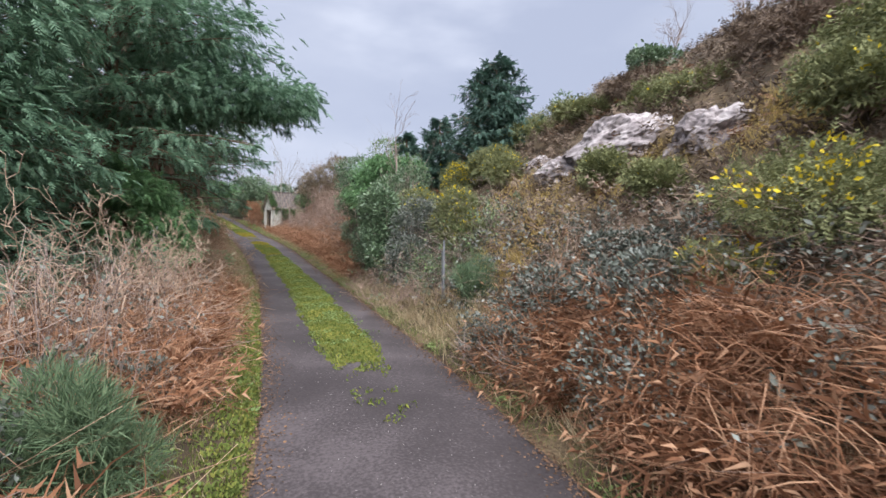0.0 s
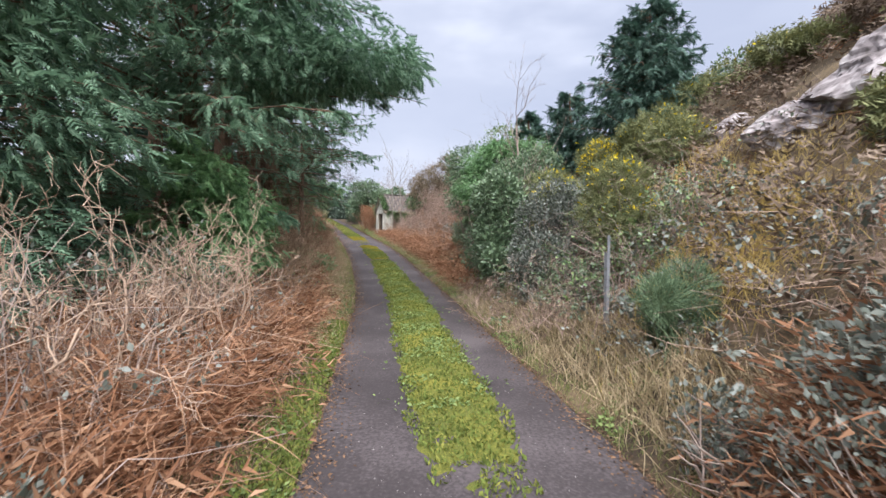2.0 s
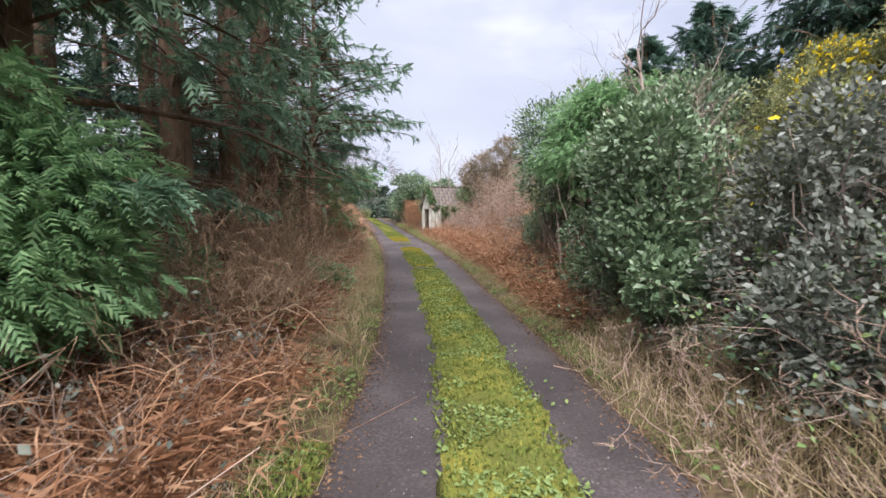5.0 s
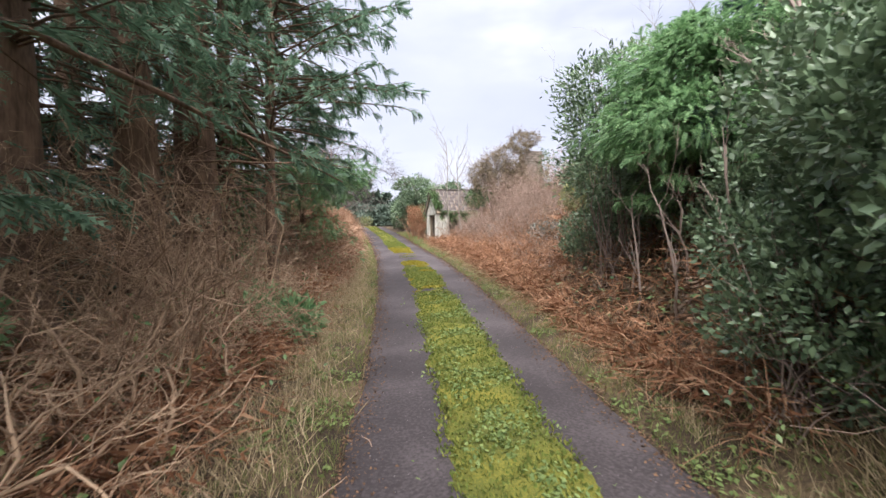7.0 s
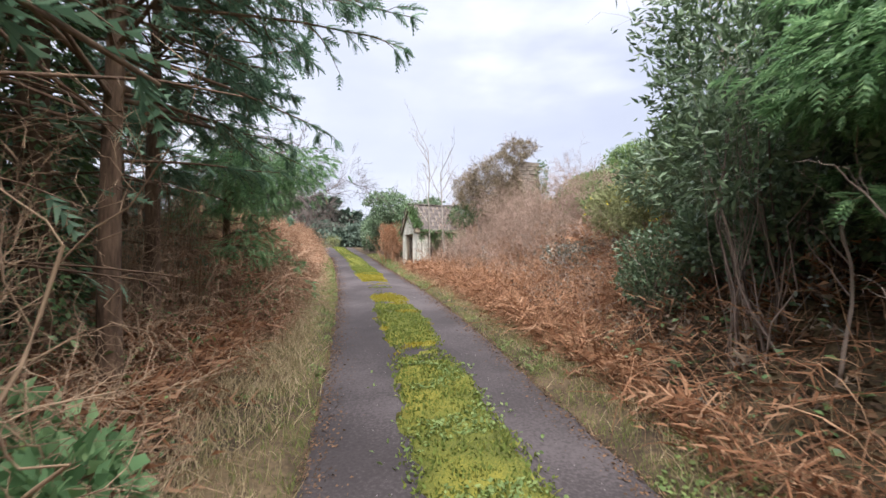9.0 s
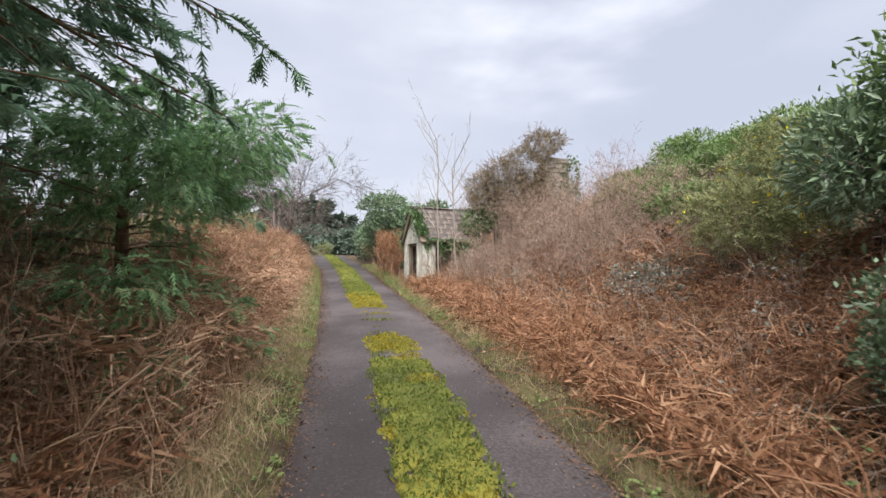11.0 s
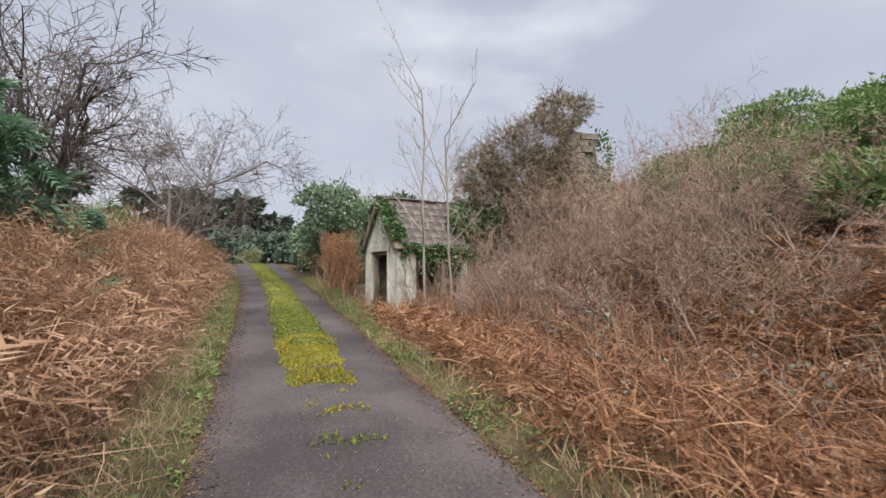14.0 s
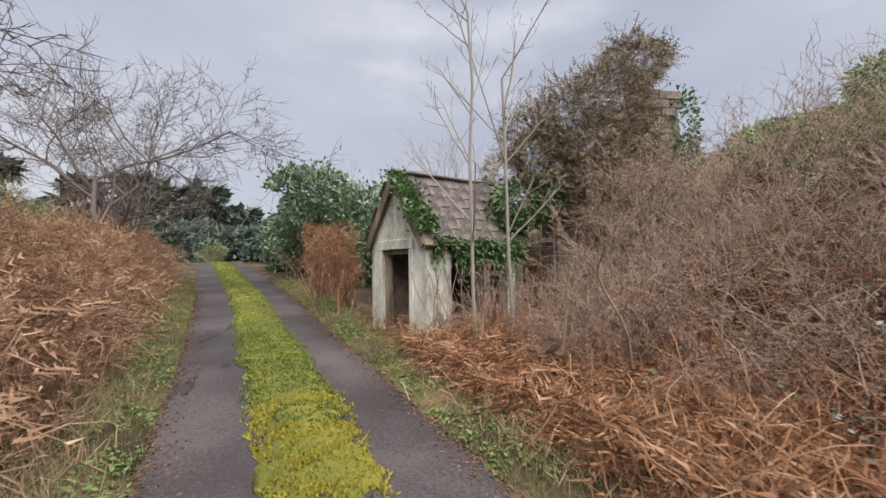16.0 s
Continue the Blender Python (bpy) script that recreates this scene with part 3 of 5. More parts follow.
def grow(start, ahead, long, thick, levels, kids, up=0.25, angle=0.7, shrink=0.62, wob=0.10, k=6, fine=0.0028):
    """Branches of a bare tree, level by level: a list of (paths, radii)."""
    out = []
    p, d, lg, th = start, unit(ahead), long, thick
    for lev in range(levels):
        k = (6, 5, 4, 3, 2, 2)[lev]
        n = len(p)
        s = span(0, 1, k)[None, :, None]
        path = p[:, None] + d[:, None] * lg[:, None, None] * s
        path = path + np.cumsum(rng.normal(size=(n, k, 3)), 1) * (wob * lg / k * 1.6)[:, None, None] * (s > 0)
        path[..., 2] += (0.10 * lg)[:, None] * s[..., 0] ** 2 * up
        out.append((path, th[:, None] * span(1, 0.55 if lev < levels - 1 else 0.3, k)[None]))
        c = kids[min(lev, len(kids) - 1)]
        par = np.repeat(np.arange(n), c)
        q = rng.uniform(0.3, 1.0, n * c)
        q[::c] = 1.0
        j = np.minimum((q * (k - 1)).astype(int), k - 2)
        w = (q * (k - 1) - j)[:, None]
        p = path[par, j] * (1 - w) + path[par, j + 1] * w
        d = unit(unit(path[par, -1] - path[par, 0]) + rnd_dirs(n * c) * angle + np.array([0, 0, up * 0.5]))
        lg = lg[par] * shrink * rng.uniform(0.6, 1.15, n * c)
        th = np.maximum(th[par] * 0.55 * (0.7 + 0.3 * (1 - q)), fine)
    return out


def bare_tree(name, x, y, tall, label, stems=1, wob=0.10, spread=0.25, levels=5, kids=(4, 4, 3, 3), thick=0.07, mat=None, up=0.3, angle=0.75, category="bare tree", shrink=0.62, trunk=0.38, lean=(0, 0), fine=0.0028):
    z = float(height(x, y))
    ob = new(name)
    ob.matrix_world = pose(x, y, z)
    tagged(ob, label, category)
    st = np.concatenate([rng.normal(0, 0.04 * stems, (stems, 2)), np.full((stems, 1), -0.1)], 1)
    d = unit(np.concatenate([rng.normal(0, spread, (stems, 2)) + np.array(lean), np.ones((stems, 1))], 1))
    g = grow(st, d, tall * trunk * rng.uniform(0.8, 1.1, stems), np.full(stems, thick) * rng.uniform(0.7, 1.1, stems), levels, kids, up, angle, shrink, wob, fine=fine)
    for i in range(stems):
        v, t = tubes(g[0][0][i:i + 1], g[0][1][i:i + 1], 6)
        tri_mesh("trunk" if stems == 1 else "stem", v, t, mat or M_GREYBARK, ob, smooth=True)
    for i in range(len(g[1][0]) if stems < 4 else 0):
        v, t = tubes(g[1][0][i:i + 1], g[1][1][i:i + 1], 5)
        tri_mesh("limb", v, t, mat or M_GREYBARK, ob)
    v, t = joined([tubes(p, r) for p, r in g[2 if stems < 4 else 1:]])
    tagged(tri_mesh("twigwork", v, t, mat or M_GREYBARK, ob), kind="stuff")
    return ob


# ---- the lane: moss, chippings, damp ----
def build_moss():
    n = 95000
    y = np.concatenate([rng.uniform(-6, 24, int(n * 0.82)), rng.uniform(24, 44, n - int(n * 0.82))])
    u = rng.normal(0, 0.30, n)
    u = np.clip(u, -0.62, 0.62)
    x = mid(y) + u + 0.03
    full = np.interp(y, MOSS_Y, MOSS_F)
    edge = 0.46 + 0.09 * wave(y, u * 0 + 3, 0.3) + 0.05 * wave(y, u, 0.11)
    patch = 0.5 + 0.5 * wave(x, y, 0.16)
    ok = (np.abs(u) < edge * (0.55 + 0.45 * full)) & (patch < 0.25 + full * 0.95) & (rng.random(n) < full + 0.02)
    p = np.stack([x, y, lane_z(x, y) + 0.002], -1)[ok]
    m = len(p)
    d = unit(rnd_dirs(m) * 0.8 + np.array([0, 0, 0.8]))
    v, t = stamped(LEAF, p, frames(d, rng.uniform(0, 6, m)), np.stack([rng.uniform(0.02, 0.05, m), rng.uniform(0.02, 0.06, m), rng.uniform(0.02, 0.05, m)], -1))
    gold = (np.interp(p[:, 1], [8.5, 10.5, 13.9, 14.5, 15.3, 15.6, 17.0, 18.2, 20.0, 22.5], [0, 0.42, 0.4, 0.8, 0.8, 0.3, 0.4, 1.0, 0.7, 0.0]) + 0.35 * wave(p[:, 0], p[:, 1], 0.3) > 0.55).repeat(len(LEAF[1]))
    stuff(tri_mesh("moss_cushions", v, t[gold], M_MUSTARD), "mustard-yellow moss at the ends of the patches", "moss")
    t = t[~gold]
    stuff(tri_mesh("moss_tufts", v, t, M_MOSSLEAF), "yellow-green moss and weeds along the crown of the lane", "moss")
    # the moss cushion under the tufts
    ys = span(-6, 45, 1000)
    us = span(-1, 1, 15)
    gy, gu = np.meshgrid(ys, us, indexing="ij")
    full = np.interp(gy, MOSS_Y, MOSS_F)
    gx = mid(gy) + 0.03 + gu * (0.47 + 0.10 * wave(gy, gu * 2, 0.3))
    bump = 0.024 * full * (1 - np.abs(gu) ** 2.5) * (0.75 + 0.5 * wave(gx, gy, 0.07)) + 0.012 * wave(gx, gy, 0.15) - 0.022 * (1 - full) - 0.022 * np.abs(gu) ** 6 + 0.003
    v = np.stack([gx, gy, lane_z(gx, gy) + bump], -1).reshape(-1, 3)
    i = np.arange(gy.size).reshape(gy.shape)
    a, b, c, d = i[:-1, :-1], i[:-1, 1:], i[1:, 1:], i[1:, :-1]
    t = np.concatenate([np.stack([a, b, c], -1).reshape(-1, 3), np.stack([a, c, d], -1).reshape(-1, 3)])
    stuff(tri_mesh("moss", v, t, M_MOSS, smooth=True), "green moss cushion between the wheel tracks", "moss")


def build_chippings():
    n = 3000
    y = rng.uniform(-9, 18, n)
    u = rng.normal(0, 0.55, n)
    x = mid(y) + np.clip(u, -1.1, 1.1)
    p = np.stack([x, y, lane_z(x, y) + 0.001], -1)
    tet = shape([(-0.5, -0.4, 0), (0.5, -0.35, 0), (0.05, 0.5, 0), (0.0, 0.0, 0.5)], [(0, 1, 3), (1, 2, 3), (2, 0, 3)])
    a = rng.uniform(0, 6.28, n)
    d = np.stack([np.cos(a), np.sin(a), np.zeros(n)], -1)
    v, t = stamped(tet, p, frames(d), rng.uniform(0.005, 0.014, n))
    stuff(tri_mesh("chippings", v, t, M_STONECHIP), "loose grey stone chips on the tarmac", "gravel")


def build_litter():
    n = 26000
    y = rng.uniform(-9.5, 30, n)
    u = rng.choice([-1, 1], n) * (HALF - np.abs(rng.normal(0, 0.13, n)))
    x = mid(y) + u
    p = np.stack([x, y, lane_z(x, y) + 0.004], -1)
    d = np.concatenate([flat_dirs(n)[:, :2], rng.normal(0, 0.25, (n, 1))], 1)
    v, t = stamped(LEAF, p, frames(d, rng.normal(0, 0.5, n)), rng.uniform(0.012, 0.038, n))
    stuff(tri_mesh("leaf_litter", v, t, M_LITTER), "dark brown leaf litter along the edges of the tarmac", "leaf litter")


build_moss()
build_chippings()
build_litter()


# ---- verges ----
def build_verges():
    for side, y0, y1, n, d1, mat, tall, word in (
            (-1, -10, 32, 56000, 0.8, M_GRASS, 0.065, "short green grass on the verge"),
            (1, -10, 32, 56000, 0.75, M_GRASS, 0.065, "short green grass on the verge"),
            (-1, -10, 32, 26000, 1.5, M_STRAW, 0.13, "bleached straw grass behind the verge"),
            (1, -10, 32, 20000, 1.2, M_STRAW, 0.13, "bleached straw grass behind the verge"),
            (1, -8.5, 3.5, 30000, 0.95, M_STRAW, 0.29, "tall bleached grass tufts"),
            (-1, -1, 12.5, 22000, 1.5, M_STRAW, 0.22, "tall bleached grass tufts"),
            (1, 3.5, 15, 16000, 0.9, M_STRAW, 0.16, "tall bleached grass tufts"),
            (1, 15, 21, 5000, 1.4, M_STRAW, 0.26, "tall bleached grass tufts"),
            (-1, 9, 22, 20000, 1.2, M_STRAW, 0.2, "tall bleached grass tufts")):
        p, d = strip(side, y0, y1, -0.04, d1, n, 1.2)
        if mat is M_STRAW:
            p = p[rng.random(n) < np.clip((d - 0.05) * 1.8, 0.06, 1)]
            n = len(p)
        keep = wave(p[:, 0], p[:, 1], 0.28) + wave(p[:, 0], p[:, 1], 0.11) * 0.6 > rng.uniform(-1.1, 0.5, n)
        grass("verge_grass" if mat is M_GRASS else "straw_grass", p[keep], tall, mat, word, 0.5 if mat is M_GRASS else 1.1)


build_verges()


def build_weeds():
    for side in (-1, 1):
        p, d = strip(side, -10, 28, -0.02, 0.7, 16000, 1.3)
        p = p[wave(p[:, 0], p[:, 1], 0.33) + wave(p[:, 0], p[:, 1], 0.9) > 0.15]
        n = len(p)
        p[:, 2] += rng.random(n) * 0.04
        v, t = stamped(LEAF, p, frames(unit(flat_dirs(n) + np.array([0, 0, 0.35])), rng.normal(0, 0.5, n)), rng.uniform(0.025, 0.065, n))
        stuff(tri_mesh("verge_weeds", v, t, M_WEED), "low leafy green weeds on the verge", "weeds")


def build_crown_weeds():
    n = 9000
    y = rng.uniform(-3, 10, n)
    x = mid(y) + rng.normal(0.05, 0.22, n)
    ok = (wave(x, y, 0.35) > 0.0) & (np.interp(y, MOSS_Y, MOSS_F) > 0.6)
    p = np.stack([x, y, lane_z(x, y) + 0.02], -1)[ok]
    m = len(p)
    v, t = stamped(LEAF, p, frames(unit(flat_dirs(m) + np.array([0, 0, 0.45])), rng.normal(0, 0.5, m)), rng.uniform(0.025, 0.06, m))
    stuff(tri_mesh("crown_weeds", v, t, M_WEED), "small leafy weeds growing in the moss", "weeds")


build_weeds()
build_crown_weeds()


# ---- thickets beside the lane ----
def open_bank(p, d):
    """False in the deep shade under the evergreens, where little grows."""
    return (rng.random(len(p)) < 0.22) | ~((p[:, 0] > mid(p[:, 1])) & (p[:, 1] > 3.6) & (p[:, 1] < 11.6) & (d > np.interp(p[:, 1], [3.6, 5.0, 9.5, 11.6], [1.3, 0.75, 0.75, 1.6])))


def thicket(name, side, y0, y1, d0, d1, n, high, mat, label, thick=0.0032, reach=0.7, pull=0.0, power=1.0, grow_in=0.7, wob=0.12):
    p, d = strip(side, y0, y1, d0, d1, n, power)
    free = clear_of_broom(p)
    free &= wave(p[:, 0], p[:, 1], 0.45) + 0.7 * wave(p[:, 0], p[:, 1], 0.17) > rng.uniform(-1.0, 0.35, n)
    free &= open_bank(p, d)
    p, d = p[free], d[free]
    n = len(p)
    h = high * (0.95 + 0.55 * wave(p[:, 0], p[:, 1], 0.7)) * np.clip(0.35 + (d - d0) / grow_in * 0.65, 0.3, 1.0) * rng.uniform(0.12, 1.1, n)
    return cane_mesh(name, p, flat_dirs(n, (-side, 0, 0), pull), 1.35 * reach * rng.uniform(0.4, 1.2, n), h, 1.25 * thick * rng.uniform(0.6, 1.5, n), mat, label, wob=wob)


def leaves_on(paths, n, mat, size, template, label, name="bramble_leaves"):
    """Leaves borne by canes, in clumps along some of them."""
    k = rng.choice(len(paths), max(len(paths) // 3, 1), replace=False)[rng.integers(0, max(len(paths) // 3, 1), n)]
    q = rng.uniform(0.6, 3.98, n)
    j = q.astype(int)
    w = (q - j)[:, None]
    p = paths[k, j] * (1 - w) + paths[k, j + 1] * w + rng.normal(0, 0.03, (n, 3))
    p = p[p[:, 2] > height(p[:, 0], p[:, 1]) + 0.05]
    v, t = stamped(template, p, frames(unit(rnd_dirs(len(p)) + np.array([0, 0, 0.3])), rng.uniform(-1, 1, len(p))), size * rng.uniform(0.6, 1.3, len(p)))
    return stuff(tri_mesh(name, v, t, mat), label, "brambles")


# left of the lane
thicket("bramble_canes", -1, -10, 1.5, 0.45, 3.2, 3200, 0.8, M_CANE, "tangled dry bramble canes on the left bank", pull=0.0, reach=0.75, wob=0.24)
_, LB = thicket("bramble_canes", -1, -10, 2.0, 0.7, 3.4, 2600, 1.2, M_TWIG, "tangled grey-brown bramble stems", thick=0.004)
p, d = strip(-1, -10, 2.0, 0.45, 3.0, 9000)
curled("dead_bracken", p, 0.62, "curled rust-brown bracken leaves among the brambles")
p, d = strip(-1, -10, 2.0, 0.5, 3.0, 6500)
fronds("dead_bracken", p, 0.55, M_BRACKEN, "rust-brown dead bracken among the brambles")
leaves_on(LB, 5000, M_GREYLEAF, 0.06, LEAF, "dusty grey-green bramble leaves")
_, LC = thicket("bramble_canes", -1, 1.5, 12, 1.0, 3.2, 3200, 0.7, M_CANE, "dry canes under the conifers")
p, d = strip(-1, 1.5, 13, 0.95, 3.2, 4600)
fronds("dead_bracken", p, 0.55, M_BRACKEN, "brown dead bracken under the conifers", droop=0.3)
leaves_on(LC, 4000, M_LAUREL, 0.065, LEAF, "green bramble and ivy leaves")
thicket("reed_stalks", -1, 10.5, 34, 0.55, 3.6, 8500, 2.25, M_RUSSET, "tall orange-brown dead stalks on the left bank", thick=0.0034, reach=0.6, grow_in=1.9)
thicket("reed_stalks", -1, 10.5, 34, 0.7, 4.0, 4200, 2.4, M_CANE, "tall tan dead stalks on the left bank", thick=0.0034, reach=0.7, grow_in=1.9)
p, d = strip(-1, 11, 30, 0.6, 3.2, 7000)
p[:, 2] += np.clip(d - 0.7, 0, 1.6) * rng.random(len(p))
curled("dead_bracken", p, 0.62, "curled rust-brown bracken leaves on the bank", M_RUSSET)
p, d = strip(-1, 11, 34, 0.7, 4.0, 9000)
p[:, 2] += rng.random(len(p)) * 0.8
fronds("dead_bracken", p, 0.55, M_RUSSET, "tall rust-brown dead bracken", droop=0.4)

# right of the lane
p, d = strip(1, -9.4, -4.7, 0.35, 1.5, 4500)
curled("dead_bracken", p, 0.62, "curled rust-red bracken leaves on the bank")
p, d = strip(1, -9.2, -4.3, 0.4, 1.5, 4800)
p = p[wave(p[:, 0], p[:, 1], 0.5) > -0.25]
fronds("dead_bracken", p, 0.6, M_BRACKEN, "rust-brown dead bracken spilling over the bank", droop=0.5)
thicket("bracken_stalks", 1, -9.5, -4.2, 0.5, 1.35, 900, 0.6, M_BRACKEN, "red-brown broken bracken stalks", pull=0.4, reach=0.42, wob=0.24)
_, RB = thicket("bramble_canes", 1, -10, 4, 0.8, 2.6, 3200, 0.5, M_SHRUB, "grey-brown bramble stems on the right bank", pull=0.2)
leaves_on(RB, 13000, M_GREYLEAF, 0.065, LEAF, "dusty grey-green bramble leaves on the bank")
_, RC = thicket("bramble_canes", 1, -1.6, 4.5, 0.75, 2.4, 2600, 1.0, M_TWIG, "dry bramble canes on the right bank", pull=0.2)
leaves_on(RC, 15000, M_HOLLY, 0.055, LEAF, "dark green bramble leaves on the bank")
leaves_on(RC, 9000, M_LAUREL, 0.05, LEAF, "fresh green bramble leaves on the bank")
p, d = strip(1, 4, 24, 0.4, 3.6, 16000)
p = p[open_bank(p, d)]
low = (p[:, 1] > 19.5)
curled("dead_bracken", p[~low], 0.62, "curled rust-red bracken leaves beside the lane")
curled("dead_bracken", p[low], 0.38, "low curled bracken leaves round the hut")
p, d = strip(1, 4, 22, 0.45, 4.2, 9000)
p = p[open_bank(p, d)]
fronds("dead_bracken", p, 0.55, M_BRACKEN, "rust-brown dead bracken beside the lane", droop=0.4)
thicket("bracken_stalks", 1, 4, 25, 0.5, 4.0, 4500, 0.72, M_BRACKEN, "red-brown dead bracken stalks", reach=0.42, wob=0.26)
_, RD = thicket("bramble_canes", 1, 5, 20, 1.1, 4.2, 1800, 0.85, M_TWIG, "grey bramble stems among the bracken")
leaves_on(RD, 4500, M_GREYLEAF, 0.05, LEAF, "dusty bramble leaves among the bracken")
thicket("bracken_stalks", 1, 8, 25, 0.9, 4.5, 2600, 0.75, M_CANE, "tan dead stalks among the bracken", reach=0.6, wob=0.2)
thicket("bracken_stalks", 1, 19.3, 23.2, 0.55, 2.2, 900, 0.45, M_BRACKEN, "red-brown bracken in front of the hut", reach=0.4, wob=0.2)
p, d = strip(1, 19.3, 23.0, 0.6, 2.4, 1600)
fronds("dead_bracken", p, 0.38, M_BRACKEN, "rust-brown bracken in front of the hut", droop=0.4)


# ---- hillside ----
def hill_cover():
    n = 22000
    p, d = strip(1, -12, 14, 1.3, 17, n, 1.3)
    p = p[open_bank(p, d)]
    a = wave(p[:, 0], p[:, 1], 0.9) + 0.5 * wave(p[:, 0], p[:, 1], 0.3)
    grass("hill_grass", p[a > 0.25], 0.20, M_STRAW, "bleached tussock grass on the hillside", 1.0)
    q = np.concatenate([np.stack([rng.normal(cx, 0.45, 1800), rng.normal(cy, 0.5, 1800)], -1) for cx, cy in ((5.2, -1.3), (5.6, 0.4), (6.6, -3.0), (7.6, -5.0), (4.6, -2.3), (4.4, -2.3))])
    grass("tawny_grass", np.concatenate([q, height(q[:, 0], q[:, 1])[:, None]], 1), 0.24, M_TAWNY, "golden tawny grass patches on the hillside", 1.0)
    low = p[a <= 0.35]
    m = len(low)
    q = low + np.stack([np.zeros(m), np.zeros(m), rng.random(m) * 0.35], -1)
    v, t = stamped(SPRIG, q, frames(unit(rnd_dirs(m) * 0.8 + np.array([0, 0, 0.7])), rng.uniform(-1, 1, m)), rng.uniform(0.15, 0.42, m))
    stuff(tri_mesh("heather", v, t, M_HEATH), "brown winter heather on the hillside", "heather")
    p, d = strip(1, -12, 14, 2.0, 10, 4000, 1.2)
    pick = (wave(p[:, 0] + 3, p[:, 1], 0.8) > 0.25) & open_bank(p, d)
    fronds("dead_bracken", p[pick], 0.4, M_BRACKEN, "dead bracken on the hillside", droop=0.3)
    p, d = strip(1, 12, 34, 4.2, 16, 16000, 1.2)
    pick = wave(p[:, 0], p[:, 1], 1.1) > -0.2
    grass("hill_grass", p[pick], 0.32, M_STRAW, "bleached grass on the slope behind the ruin", 1.0)
    p = p[~pick]
    fronds("dead_bracken", p, 0.5, M_BRACKEN, "dead bracken on the slope", droop=0.3)


hill_cover()


# ---- rock outcrop on the hillside ----
def rock(x, y, rx, ry, rz, turn, lift, seed, label):
    bm = bmesh.new()
    bmesh.ops.create_icosphere(bm, subdivisions=5, radius=1.0)
    for v in bm.verts:
        c = v.co.copy()
        big = noise.noise(c * 1.1 + Vector((seed, 0, 0))) * 0.35
        crack = abs(noise.noise(c * 2.3 + Vector((0, seed, 0)))) * 0.34
        ridge = 0.10 * abs(noise.noise(c * 6.0 + Vector((0, 0, seed)))) + 0.03 * noise.noise(c * 17.0)
        v.co = c * (1 + big - crack + ridge)
        v.co.x, v.co.y, v.co.z = v.co.x * rx, v.co.y * ry, v.co.z * rz
    me = bpy.data.meshes.new("rock_outcrop")
    bm.to_mesh(me)
    bm.free()
    me.materials.append(M_ROCK)
    ob = new("rock_outcrop", me)
    ob.matrix_world = pose(x, y, float(height(x, y)) + lift, 0, -34, turn)
    return tagged(ob, label, "rock", "rocks on the hillside")


rock(7.2, -1.8, 0.95, 1.05, 0.5, 8, 0.02, 3.1, "pale grey lichened rock outcrop in the hillside")
rock(7.25, -3.85, 0.60, 0.62, 0.42, -20, 0.02, 7.7, "rounded grey rock beside the larger outcrop")
rock(6.4, -1.0, 0.45, 0.65, 0.30, 25, 0.0, 5.2, "dark cracked rock at the foot of the outcrop")
rock(6.9, 1.1, 0.45, 0.45, 0.24, 0, 0.0, 9.4, "low grey rock half buried in heath")


# ---- conifers left of the lane ----
DARK = "tall dark green cypress with drooping sprays beside the lane"
conifer("cypress_tree", -3.7, -1.4, 8.0, 2.2, 0.03, "dense dark green cypress with foliage down to the ground", sprays=8000, limbs=110, size=0.25, sag=0.3, inner=0.1, mass=7500, lobes=[(0.0, -0.5, 1.1, 1.4, 1.4, 1.0), (0.1, -0.5, 2.6, 1.6, 1.5, 1.1), (0.2, -0.4, 4.2, 1.6, 1.5, 1.1), (0.2, 0.0, 5.8, 1.4, 1.4, 1.1)])
conifer("cypress_tree", -2.9, 1.8, 9.5, 5.0, 0.19, DARK, sprays=8000, limbs=100, size=0.25, mass=9000, lobes=[(2.3, 0.9, 4.6, 0.9, 0.9, 0.5), (3.1, 1.2, 4.7, 0.8, 0.9, 0.5), (3.8, 1.1, 4.8, 0.6, 0.7, 0.45), (0.5, -0.3, 3.9, 1.5, 1.4, 0.6), (1.9, -0.3, 4.3, 1.4, 1.2, 0.65), (3.2, -0.2, 4.4, 1.1, 0.9, 0.55), (0.9, -0.2, 5.6, 2.2, 1.8, 1.0)], side_pull=(0.4, -0.25), inner=0.18, girth=0.2, sag=0.2, twigs=7)
OLD = "old cypress with a thick trunk and bare inner limbs"
conifer("cypress_tree", -3.7, 5.2, 10.5, 2.6, 0.28, OLD, sprays=2200, limbs=140, size=0.27, inner=0.4, girth=0.28, bald=2.4, twigs=7)
conifer("cypress_tree", -3.35, 7.8, 10.5, 2.2, 0.22, OLD, sprays=1700, limbs=120, size=0.27, inner=0.45, girth=0.34, bald=2.6, twigs=7)
ivied = conifer("cypress_tree", -3.4, 8.75, 10.0, 2.2, 0.16, "cypress with a dark ivy-covered trunk", sprays=1700, limbs=110, size=0.27, inner=0.4, girth=0.14, bald=2.4, twigs=7)
ia, ih = rng.uniform(0, 6.28, 5200), rng.uniform(0, 5.2, 5200)
ir = 0.24 + 0.14 * rng.random(5200) + 0.05 * wave(ia, ih, 0.5)
v, t = stamped(LEAF, np.stack([ir * np.cos(ia), ir * np.sin(ia), ih], -1), frames(unit(np.stack([np.cos(ia), np.sin(ia), -0.6 + 0 * ia], -1) + rnd_dirs(5200) * 0.5), rng.normal(0, 0.6, 5200)), rng.uniform(0.05, 0.10, 5200))
tagged(tri_mesh("ivy", v, t, M_IVY, ivied, "dark ivy leaves round the trunk"), kind="stuff")
